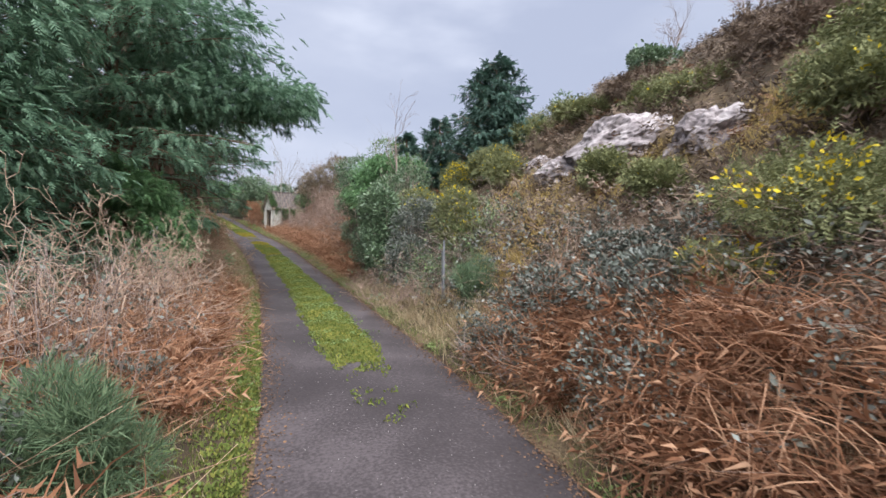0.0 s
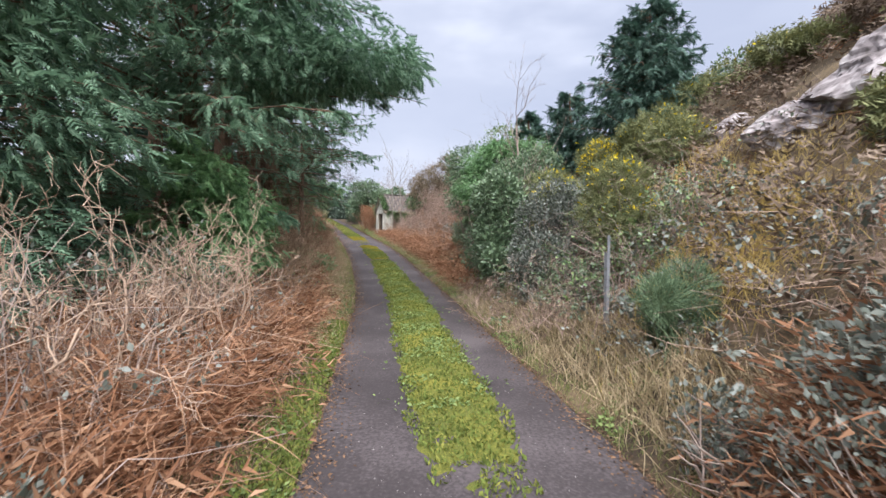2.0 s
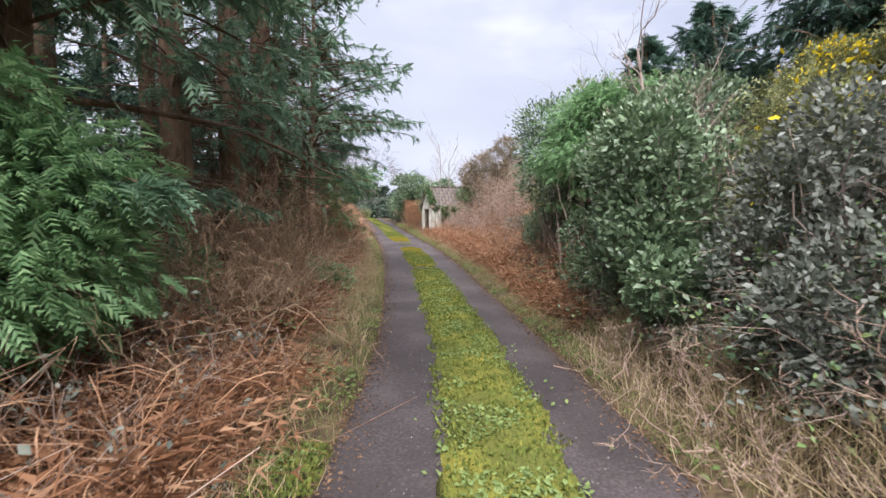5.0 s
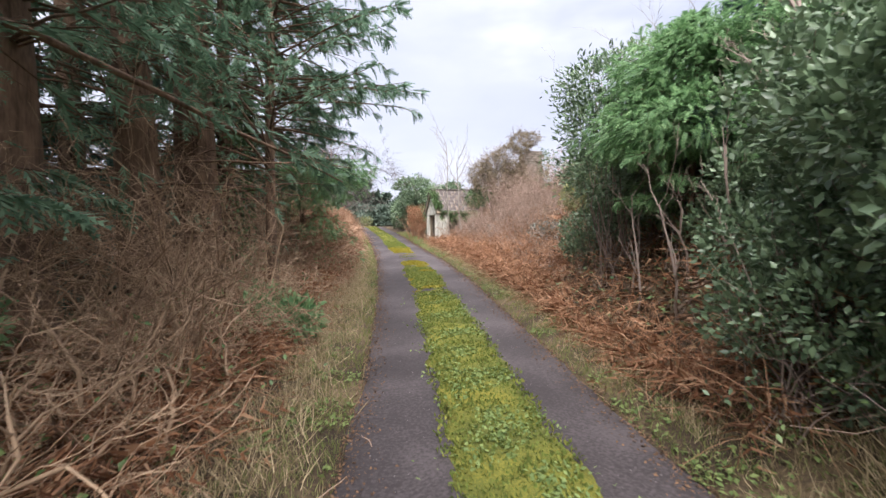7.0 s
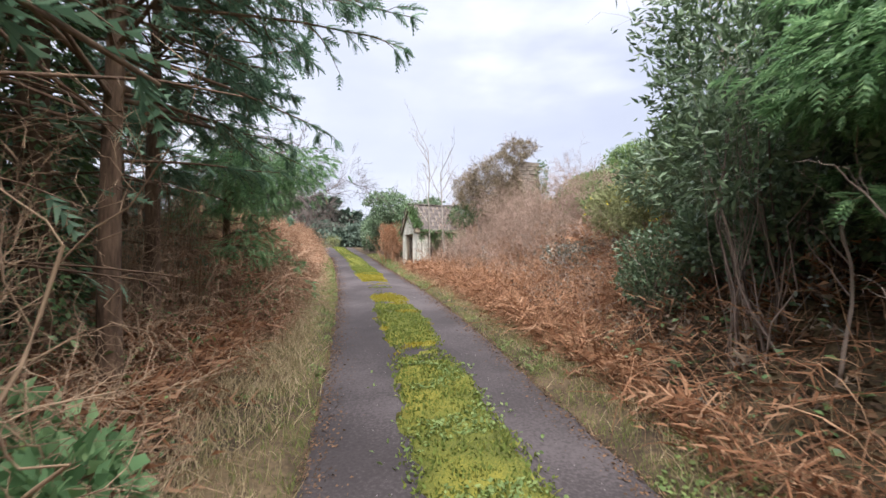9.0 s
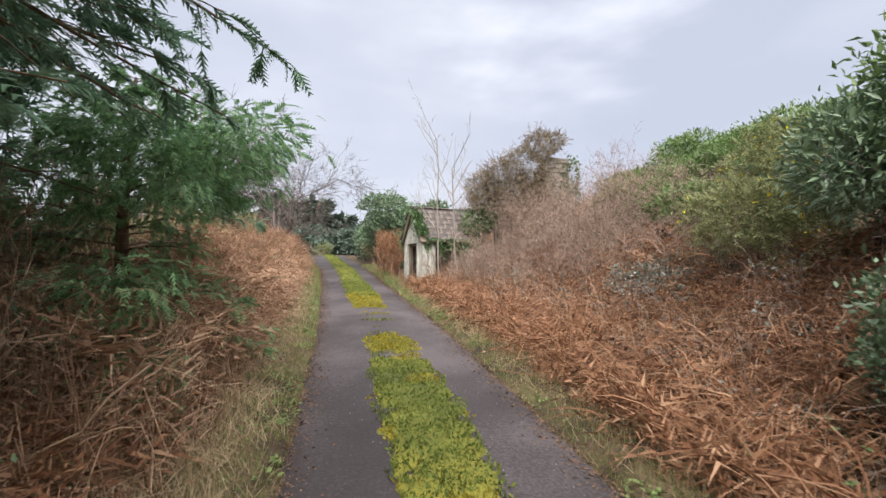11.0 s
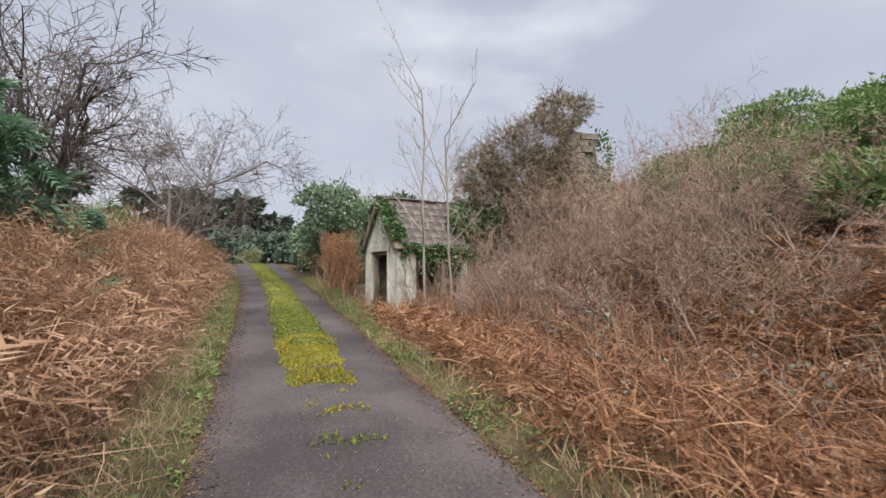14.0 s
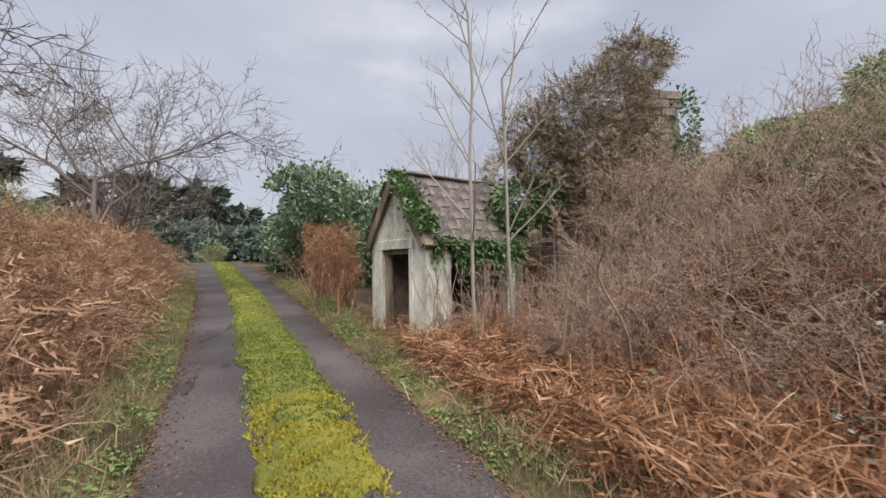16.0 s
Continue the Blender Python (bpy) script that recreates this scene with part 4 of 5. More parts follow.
conifer("cypress_tree", -2.5, 8.5, 8.0, 3.2, 0.28, "slim cypress reaching over the lane with feathery sprays", sprays=9000, limbs=130, size=0.18, side_pull=(0.35, 0.35), inner=0.35, girth=0.08, bald=1.6, twigs=8, sag=0.12)
conifer("cypress_tree", -3.4, 10.4, 7.5, 2.6, 0.42, "slim cypress with feathery sprays on its upper limbs", sprays=2200, limbs=60, size=0.26, side_pull=(0.5, 0.1), inner=0.4, girth=0.09, bald=1.8, twigs=7, sag=0.15)
for tx, ty, tg in ((-4.7, 3.9, 0.18), (-5.0, 6.4, 0.2), (-3.5, 6.7, 0.29), (-4.6, 9.4, 0.17), (-5.6, 8.0, 0.2), (-5.0, 1.0, 0.18), (-5.4, 10.8, 0.17)):
    conifer("cypress_tree", tx, ty, 10.0, 2.4, 0.08, "tall cypress trunk with dead brown lower limbs", sprays=1200, limbs=85, size=0.30, inner=0.5, girth=tg, bald=2.6)
conifer("cypress_tree", -5.3, 12.4, 5.5, 1.5, 0.10, "dark green cypress beside the lane", sprays=5000, limbs=80, size=0.28, inner=0.3, girth=0.16)
conifer("cypress_tree", -3.6, 12.9, 3.4, 1.8, 0.12, "bushy green cypress with broad hanging sprays", leaf=M_FRESH, sprays=3000, limbs=70, size=0.18, inner=0.3, girth=0.08, mass=2800, lobes=[(0.7, -0.6, 2.1, 1.1, 1.1, 0.5), (0.9, -0.2, 2.5, 1.0, 1.0, 0.4), (0.1, 0.0, 2.6, 0.9, 0.9, 0.45), (0.8, -1.2, 1.0, 0.6, 0.6, 0.3), (1.5, -0.4, 2.5, 0.5, 0.6, 0.25)])
bush("green_shrub", -1.75, 6.75, 0.55, 0.95, M_FRESH, 1100, 0.12, LEAF, "small bright green leafy shrub on the bank", stems=14)
bush("green_shrub", -2.6, 12.0, 0.6, 0.8, M_FRESH, 1200, 0.11, LEAF, "low bright green shrub among dead bracken", stems=14)

conifer("cypress_tree", -2.25, 0.3, 2.9, 1.2, 0.08, "young cypress with fresh green sprays behind dead shrubs", leaf=M_FRESH, sprays=3500, limbs=60, size=0.19, inner=0.2, girth=0.05, mass=4500, lobes=[(0.45, 0.2, 1.0, 0.75, 0.9, 0.5), (0.4, 0.5, 1.6, 0.75, 0.9, 0.5), (0.2, 0.1, 2.1, 0.6, 0.7, 0.4)])
bush("green_shrub", -2.5, 3.3, 0.6, 1.3, M_FRESH, 1300, 0.09, LEAF, "small bright green leafy shrub under the conifers", stems=14)
for kx, ky, kh in ((-1.9, 3.9, 2.1), (-2.0, 5.1, 2.3), (-2.2, 6.3, 2.2), (-2.1, 2.6, 2.2), (-2.5, 3.0, 3.2), (-2.8, 4.5, 3.4), (-2.5, 5.9, 2.8), (-3.0, 7.2, 3.2), (-2.7, 9.4, 2.6), (-3.3, 10.8, 2.8), (-4.3, 9.9, 3.8), (-4.6, 11.2, 3.8), (-3.9, 7.2, 3.6), (-4.2, 5.0, 3.8), (-1.7, 2.2, 2.4), (-2.3, 3.4, 3.6), (-2.4, 4.4, 3.6), (-2.2, 5.3, 3.4), (-2.6, 6.6, 3.6), (-1.9, 3.1, 1.8), (-2.0, 4.5, 1.7), (-2.1, 7.4, 1.8)):
    bare_tree("dead_shrub", kx, ky, kh, "tangle of dead brown limbs under the cypresses", stems=7, spread=0.55, levels=5, kids=(4, 4, 3, 2), thick=0.018, wob=0.18, mat=M_DEADBROWN, up=0.12, angle=1.0, category="dead shrub")
for ux, uy in ((-7.2, -0.5), (-7.0, 2.5), (-7.4, 5.5), (-7.2, 8.5), (-7.2, 11.5), (-7.6, 14.5), (-6.6, -4.0)):
    bush("thicket_bush", ux, uy, 1.8, 2.8, M_HEATH, 1300, 0.42, SPRIG, "brown undergrowth behind the cypresses", stems=20)

for ux, uy, uh in ((-6.6, 3.4, 6.5), (-6.8, 5.4, 7.0), (-6.6, 7.4, 6.5), (-6.9, 9.2, 7.0), (-6.4, 10.9, 6.5), (-6.7, 1.2, 6.5)):
    conifer("cypress_tree", ux, uy, uh, 1.9, 0.04, "dark cypress at the back of the plantation", leaf=M_SPRUCE, sprays=1500, limbs=60, size=0.48, inner=0.1, girth=0.12, twigs=4)

# dead pale shrubs in front of them
for sx, sy, sh in ((-1.2, -2.7, 2.4), (-1.1, -1.9, 2.2), (-1.25, -0.9, 2.2), (-1.9, -4.2, 2.6), (-1.1, -3.9, 2.0), (-1.5, -1.8, 2.6), (-1.3, -0.2, 2.0), (-1.6, -5.0, 1.8)):
    bare_tree("dead_shrub", sx, sy, sh, "bare pale dead shrub standing in the brambles", stems=3, spread=0.55, levels=5, kids=(4, 3, 3, 2), thick=0.016, wob=0.24, fine=0.004, mat=M_PALEWOOD, up=0.25, angle=0.9, category="dead shrub")
for sx, sy, sh in ((-1.55, -3.0, 2.7), (-2.0, -3.4, 2.7), (-1.0, -2.2, 2.2), (-0.85, -1.5, 1.9), (-1.2, -1.2, 2.3), (-1.3, -3.6, 2.1)):
    bare_tree("dead_shrub", sx, sy, sh, "kinked pale dead shrub with antler-like stems", stems=2, spread=0.35, levels=5, kids=(3, 3, 3, 2), thick=0.024, wob=0.30, fine=0.0055, mat=M_PALEWOOD, up=0.35, angle=1.05, trunk=0.45, shrink=0.6, category="dead shrub")

bush("broom_bush", -0.35, -6.35, 0.6, 0.85, M_BROOM, 8000, 0.13, NEEDLE, "soft green broom bush on the verge", up=0.55, stems=60, wood=M_BROOM)

# ---- right bank ----
bush("gorse_bush", 4.25, -0.75, 0.85, 1.75, M_GORSE, 4000, 0.15, SPRIG, "green gorse bush dotted with yellow flowers", bloom=260)
bush("gorse_bush", 4.35, 2.0, 0.85, 1.75, M_GORSE, 4000, 0.15, SPRIG, "green gorse bush dotted with yellow flowers", bloom=200)
bush("gorse_bush", 5.75, 4.05, 0.9, 1.25, M_GORSE, 3500, 0.15, SPRIG, "gorse bush topped with bright yellow flowers", bloom=1100)
bush("gorse_bush", 6.3, 1.6, 0.9, 1.0, M_GORSE, 2500, 0.16, SPRIG, "gorse bush with scattered yellow flowers", bloom=160)
bush("gorse_bush", 5.5, -6.9, 1.1, 0.7, M_GORSE, 3600, 0.15, SPRIG, "low gorse bush in yellow flower on the bank", bloom=450)
bush("gorse_bush", 6.6, -7.6, 1.2, 1.1, M_GORSE, 3000, 0.16, SPRIG, "low gorse bush in yellow flower on the bank", bloom=250)
bush("gorse_bush", 4.55, -6.6, 0.45, 0.55, M_GORSE, 1500, 0.10, SPRIG, "small gorse bush with a few flowers", bloom=60)
bush("broom_bush", 3.6, -2.85, 0.5, 0.95, M_BROOM, 6000, 0.12, NEEDLE, "soft green broom bush at the lane side", up=0.55, stems=60, wood=M_BROOM)
bush("privet_bush", 3.7, 1.2, 1.0, 1.9, M_GREYLEAF, 9000, 0.06, LEAF, "grey-green privet bush with dusty leaves", stems=70)
bush("holly_bush", 3.6, 3.2, 1.2, 2.6, M_HOLLY, 12000, 0.085, LEAF, "tall dark glossy holly beside the lane", stems=90)
bush("holly_bush", 4.0, 4.7, 1.3, 2.8, M_HOLLY, 13000, 0.075, LEAF, "dark glossy holly bush overhanging the bank", stems=60)
bush("holly_bush", 3.5, 4.0, 1.0, 1.6, M_HOLLY, 8000, 0.06, LEAF, "low dark glossy holly at the lane side", stems=60)
conifer("cypress_tree", 3.85, 7.4, 3.4, 1.5, 0.25, "small dense cypress with sweeping green sprays", leaf=M_FRESH, sprays=6000, limbs=80, size=0.18, inner=0.25, girth=0.045, mass=8500, lobes=[(-0.2, 0.0, 1.7, 1.1, 1.2, 0.5), (0.1, 0.2, 2.5, 1.15, 1.2, 0.6), (0.8, 0.0, 2.8, 1.0, 1.1, 0.45)])
for hx, hy, hw, hh in ((5.0, 6.4, 1.0, 1.6), (4.7, 8.3, 1.0, 1.6), (4.6, 9.7, 0.9, 1.6), (2.95, 4.1, 0.75, 1.7)):
    bush("holly_bush", hx, hy, hw, hh, M_HOLLY, 5000, 0.06, LEAF, "dark glossy holly under the trees", stems=40)
for wx, wy in ((3.15, 6.35), (3.35, 5.75), (3.6, 5.2), (3.05, 7.2), (3.2, 8.0), (3.45, 6.9), (3.1, 9.1)):
    bare_tree("sapling", wx, wy, 2.5, "thin grey stem under the overhanging evergreens", levels=4, kids=(5, 3, 2), thick=0.02, mat=M_TWIG, spread=0.12, trunk=0.7, shrink=0.4)
conifer("cypress_tree", 4.9, 7.6, 3.6, 1.4, 0.2, "small dense cypress with sweeping green sprays", leaf=M_SPRUCE, sprays=5500, limbs=70, size=0.22, inner=0.25, girth=0.1)
bare_tree("bare_tree", 4.45, 5.9, 6.2, "thin bare tree with a reddish trunk among evergreens", levels=5, kids=(9, 5, 4, 3), thick=0.035, mat=M_TWIG, spread=0.08, trunk=0.55, shrink=0.45)
bare_tree("bare_tree", 3.9, 9.0, 4.2, "thin grey bare tree among evergreens", levels=5, kids=(6, 4, 3, 2), thick=0.04, mat=M_GREYBARK, spread=0.15, trunk=0.5)
bush("rhododendron", 4.1, 10.2, 1.0, 2.9, M_HOLLY, 9000, 0.11, LANCE, "tall dark rhododendron with long leaves", stems=40)
bush("rhododendron", 5.5, 11.9, 1.7, 4.7, M_LAUREL, 9000, 0.12, LANCE, "tall rhododendron with long green leaves", stems=50)
bush("rhododendron", 4.9, 12.2, 1.5, 4.2, M_HOLLY, 12000, 0.12, LANCE, "tall dark rhododendron with long leaves", stems=60)
bush("rhododendron", 3.2, 8.9, 1.0, 3.7, M_HOLLY, 7000, 0.11, LANCE, "tall dark rhododendron overhanging the bank", stems=30, lobes=[(3.2, 8.9, float(height(3.2, 8.9)) + h, 0.85, 0.9, 0.6) for h in (1.9, 2.6, 3.2)])
bush("holly_bush", 4.4, 8.9, 0.9, 1.5, M_HOLLY, 6000, 0.06, LEAF, "dark glossy holly under the trees", stems=40)
bush("holly_bush", 3.3, 10.7, 0.8, 1.3, M_HOLLY, 5000, 0.06, LEAF, "dark glossy holly under the trees", stems=40)
bush("gorse_bush", 6.0, 15.4, 1.2, 1.7, M_GORSE, 3500, 0.18, SPRIG, "olive gorse bush with scattered yellow flowers", bloom=120)
bush("gorse_bush", 4.7, 14.3, 1.1, 1.9, M_GORSE, 4500, 0.17, SPRIG, "olive gorse bush with scattered yellow flowers", bloom=120)
bush("holly_bush", 3.5, 15.6, 1.0, 0.8, M_GREYLEAF, 2600, 0.06, LEAF, "low grey-green bush among dead bracken", stems=40)
for lx, ly, lw, lh in ((5.5, 20.6, 1.2, 0.9), (5.7, 19.0, 1.1, 0.8), (5.6, 17.5, 1.0, 0.8), (6.9, 21.6, 1.3, 0.9), (7.4, 19.6, 1.3, 0.8), (7.2, 17.2, 1.2, 0.8), (7.0, 23.2, 1.4, 1.0), (8.4, 22.0, 1.5, 1.0), (8.8, 20.2, 1.4, 0.9), (8.9, 18.2, 1.4, 0.9)):
    bush("laurel_bush", lx, ly, lw, lh, M_LAUREL, 7500, 0.12, LANCE, "spreading light green laurel on the slope", stems=30, up=0.1)

# hillside: spruce, heath bushes along the ridge
conifer("spruce_tree", 7.5, 5.0, 4.0, 1.9, 0.03, "blue-green spruce standing on the hillside", leaf=M_SPRUCE, sprays=7500, limbs=170, size=0.25, mass=5200, lobes=[(0, 0, 0.9, 1.5, 1.5, 0.5), (0, 0, 1.6, 1.2, 1.2, 0.5), (0, 0, 2.3, 0.9, 0.9, 0.5), (0, 0, 3.0, 0.5, 0.5, 0.5)], sag=0.05, inner=0.05, girth=0.1)
conifer("spruce_tree", 6.3, 7.6, 3.2, 1.4, 0.06, "blue-green spruce standing on the hillside", leaf=M_SPRUCE, sprays=4500, limbs=90, size=0.24, mass=2600, lobes=[(0, 0, 0.8, 1.1, 1.1, 0.5), (0, 0, 1.5, 0.8, 0.8, 0.5), (0, 0, 2.2, 0.45, 0.45, 0.5)], sag=0.05, inner=0.05, girth=0.08)
for hx, hy, hw, hh, green in ((9.0, -1.5, 1.2, 0.45, 2), (9.6, 0.8, 1.3, 0.45, 0), (9.8, -3.6, 1.4, 0.45, 0), (8.6, 1.6, 0.9, 0.45, 2), (11.5, -2.0, 1.5, 0.5, 0), (12.0, -5.5, 1.6, 0.6, 0),
                              (8.3, -5.8, 1.0, 0.8, 2), (9.6, -7.6, 1.3, 1.0, 2), (7.2, -6.2, 0.8, 0.6, 2), (13.2, 9.6, 1.6, 1.6, 1), (10.6, 6.6, 1.2, 0.9, 2), (12.5, 3.2, 1.2, 0.8, 1), (14.8, -1.0, 1.6, 1.4, 1), (6.6, 3.2, 0.7, 0.7, 2), (8.2, 4.0, 0.9, 0.7, 2), (6.2, -2.6, 0.4, 0.45, 2), (6.0, -4.2, 0.4, 0.45, 2)):
    if green == 1:
        bush("hill_bush", hx, hy, hw, hh, M_HOLLY, 3500, 0.13, LEAF, "dark evergreen bush on the ridge", stems=30)
    else:
        bush("heath_bush", hx, hy, hw, hh, M_GORSE if green else M_HEATH, 1500, 0.29, SPRIG, "olive gorse clump on the hillside" if green else "brown winter heath clump on the hillside", stems=20, bloom=50 if green else 0)
for bx, by in ((15.5, 2.0), (16.5, 0.0), (17.5, -2.5), (15.0, 5.0)):
    bare_tree("bare_tree", bx, by, 3.0, "thin bare tree on the skyline", stems=3, levels=5, kids=(5, 4, 3, 2), thick=0.03, mat=M_TWIG, spread=0.25)

# bare shrubs beside the hut
for sx, sy, sh in ((1.7, 20.6, 3.3), (2.4, 19.6, 3.3), (3.0, 20.8, 3.9), (2.1, 21.6, 3.5), (3.4, 19.2, 3.3), (3.8, 21.3, 3.9), (1.4, 21.7, 2.5), (3.0, 22.3, 3.7), (4.3, 19.8, 3.4), (4.2, 17.8, 2.6), (4.7, 18.7, 3.0), (5.3, 19.8, 3.0), (3.9, 18.5, 2.6), (5.3, 17.9, 2.5), (3.2, 18.2, 2.0), (5.0, 21.0, 3.2), (4.4, 16.5, 1.9), (3.6, 17.1, 1.6), (5.4, 16.6, 2.0), (0.8, 21.4, 2.3), (1.25, 20.6, 2.6), (0.75, 20.7, 1.5), (2.0, 19.0, 2.2), (2.6, 18.2, 1.9)):
    bare_tree("bare_shrub", sx, sy, sh, "leafless purple-brown shrub with tangled twigs", stems=9, spread=0.55, levels=5, kids=(5, 4, 3, 3), thick=0.015, mat=M_SHRUB, up=0.2, angle=0.95, category="bare shrub", trunk=0.36)
bare_tree("sapling", -0.06, 22.05, 5.0, "slender bare sapling in front of the hut", levels=5, kids=(10, 4, 3, 2), thick=0.03, fine=0.0045, mat=M_GREYBARK, spread=0.02, trunk=0.85, shrink=0.30, up=0.7, angle=1.0, wob=0.03)
bare_tree("sapling", 0.5, 22.1, 5.2, "slender forked bare sapling in front of the hut", levels=5, kids=(10, 4, 3, 2), thick=0.03, fine=0.0045, mat=M_GREYBARK, spread=0.02, trunk=0.8, shrink=0.34, up=0.7, angle=1.0, wob=0.03)

# bare trees left of the lane
bare_tree("bare_tree", -6.9, 27.2, 12.0, "spreading leafless tree with fine grey twigs", levels=6, kids=(8, 7, 5, 4, 4), thick=0.11, mat=M_SKYTREE, spread=0.12, trunk=0.26, shrink=0.68, angle=1.0, up=0.18, wob=0.16, fine=0.006, lean=(0.08, 0))
bare_tree("bare_tree", -6.4, 20.6, 9.5, "spreading leafless tree with fine grey twigs", levels=6, kids=(8, 7, 5, 4, 4), thick=0.11, mat=M_SKYTREE, spread=0.12, trunk=0.36, shrink=0.62, angle=1.0, up=0.18, wob=0.16, fine=0.006, lean=(0.1, 0))
bare_tree("bare_tree", -8.0, 31.5, 10.5, "spreading leafless tree with fine grey twigs", levels=6, kids=(7, 5, 5, 4, 3), thick=0.11, mat=M_SKYTREE, spread=0.12, trunk=0.26, shrink=0.68, angle=1.0, up=0.18, wob=0.16, fine=0.005)
bush("evergreen_bush", -6.6, 20.0, 1.2, 2.3, M_GORSE, 5000, 0.16, SPRIG, "olive evergreen bush behind the dead stalks", stems=20)
bush("evergreen_bush", -7.8, 24.5, 1.4, 2.6, M_GORSE, 4000, 0.18, SPRIG, "olive evergreen bush behind the dead stalks", stems=20)

# beyond the hut
EV = "dark evergreen bush behind the hut"
bush("evergreen_bush", -2.2, 31.0, 2.0, 4.2, M_HOLLY, 12000, 0.16, LEAF, EV, stems=20)
bush("evergreen_bush", -3.9, 35.0, 1.8, 3.2, M_HOLLY, 8000, 0.16, LEAF, EV, stems=20)
bush("evergreen_bush", -0.2, 29.0, 1.5, 3.6, M_HOLLY, 8000, 0.16, LEAF, EV, stems=20)
bare_tree("beech_shrub", -1.75, 26.3, 2.5, "young beech shrub holding brown dead leaves", stems=7, spread=0.4, levels=5, kids=(4, 3, 3, 2), thick=0.02, mat=M_BRACKEN, category="bare shrub")
bare_tree("beech_shrub", -2.3, 27.6, 2.3, "young beech shrub holding brown dead leaves", stems=7, spread=0.4, levels=5, kids=(4, 3, 3, 2), thick=0.02, mat=M_BRACKEN, category="bare shrub")
bush("round_bush", -8.5, 42.0, 1.1, 1.2, M_GORSE, 4000, 0.16, SPRIG, "round yellow-green bush at the top of the lane", stems=20)
for bx, by, bh in ((1.2, 33.5, 5.5), (2.4, 34.5, 5.6), (0.2, 35.5, 5.0), (-1.5, 41, 6.0), (-3.2, 43, 5.6), (3.6, 33.0, 5.0)):
    bare_tree("bare_tree", bx, by, bh, "thin leafless tree behind the ruin", stems=3, levels=5, kids=(5, 4, 3, 3), thick=0.04, mat=M_TWIG, spread=0.18, trunk=0.4)
for ux, uy, uw, uh in ((-11, 46, 2.2, 3.4), (-9.6, 51, 2.6, 4.2), (-12.5, 52, 2.6, 4.6), (-6.4, 53, 2.6, 4.0), (-8.9, 48, 1.6, 2.6), (-7.3, 48.5, 1.6, 2.4), (-9.9, 46.6, 1.3, 2.0), (-10.3, 43.5, 1.3, 2.0), (-6.0, 41.5, 1.2, 2.2), (-13.5, 44, 2.2, 3.2), (-16, 42, 2.4, 3.0), (-10.4, 49, 2.0, 2.6), (-5.6, 44, 1.8, 2.4), (-4.6, 40, 1.6, 2.6), (-6.5, 50, 2.2, 2.4), (-2.0, 48, 2.4, 3.0), (-14, 36, 2.2, 2.2), (-13, 30, 2.0, 2.0), (-12, 24, 2.0, 2.0), (-12, 18, 2.0, 2.2), (-11, 12, 2.2, 2.4), (-11, 6, 2.2, 2.4), (-11, 0, 2.2, 2.4)):
    bush("thicket_bush", ux, uy, uw, uh, M_FARLEAF, 2000, 0.38, LEAF, "dark evergreen thicket beyond the lane", stems=10)
first = conifer("far_conifer", -11.0, 50.0, 6.0, 2.9, 0.02, "dark conifer at the far end of the lane", leaf=M_FARLEAF, sprays=1900, limbs=30, size=1.05, sag=0.15, inner=0.0, girth=0.2, twigs=2, kind_template=LEAF)
tagged(first, group="conifers at the end of the lane")
far = [(-9.0, 53, 0.8), (-13.5, 49, 0.95), (-7.0, 57, 0.75), (-16, 52, 1.1), (-5.0, 60, 0.8), (-19, 50, 1.0), (-3, 62, 0.7), (-23, 48, 1.2), (-27, 44, 1.2), (-30, 38, 1.1), (-33, 30, 1.2), (-31, 22, 1.1), (-33, 14, 1.2), (-30, 6, 1.1), (-32, -2, 1.2), (2, 60, 0.8), (6, 58, 0.8), (-28, -10, 1.2), (-24, -18, 1.2), (-14, -28, 1.3), (-6, -32, 1.2), (4, -34, 1.2), (14, -30, 1.2)]
for i, (fx, fy, fs) in enumerate(far):
    copy = copy_thing(first, pose(fx, fy, float(height(fx, fy)) - 0.1, 0, 0, 47 * i))
    copy.scale = (fs, fs, fs)


# ---- the hut: a small rendered building with a steep slate roof ----
def prism(outline, y0, y1):
    """A solid with an outline in x and z, from y0 to y1."""
    bm = bmesh.new()
    a = [bm.verts.new((x, y0, z)) for x, z in outline]
    b = [bm.verts.new((x, y1, z)) for x, z in outline]
    bm.faces.new(a)
    bm.faces.new(b[::-1])
    for i in range(len(outline)):
        j = (i + 1) % len(outline)
        bm.faces.new((a[i], b[i], b[j], a[j]))
    bmesh.ops.triangulate(bm, faces=[f for f in bm.faces if len(f.verts) > 4])
    return bm


def box(x0, x1, y0, y1, z0, z1, bevel=0.0):
    bm = bmesh.new()
    bmesh.ops.create_cube(bm, size=1.0)
    for v in bm.verts:
        v.co = ((x0 + x1) / 2 + v.co.x * (x1 - x0), (y0 + y1) / 2 + v.co.y * (y1 - y0), (z0 + z1) / 2 + v.co.z * (z1 - z0))
    if bevel:
        bmesh.ops.bevel(bm, geom=bm.edges[:], offset=bevel, segments=1, affect="EDGES")
    return bm


def slab_mesh(name, sx, sy, sz, mat):
    bm = box(-sx / 2, sx / 2, -sy / 2, sy / 2, 0, sz, 0.006)
    me = bpy.data.meshes.new(name)
    bm.to_mesh(me)
    bm.free()
    me.materials.append(mat)
    return me


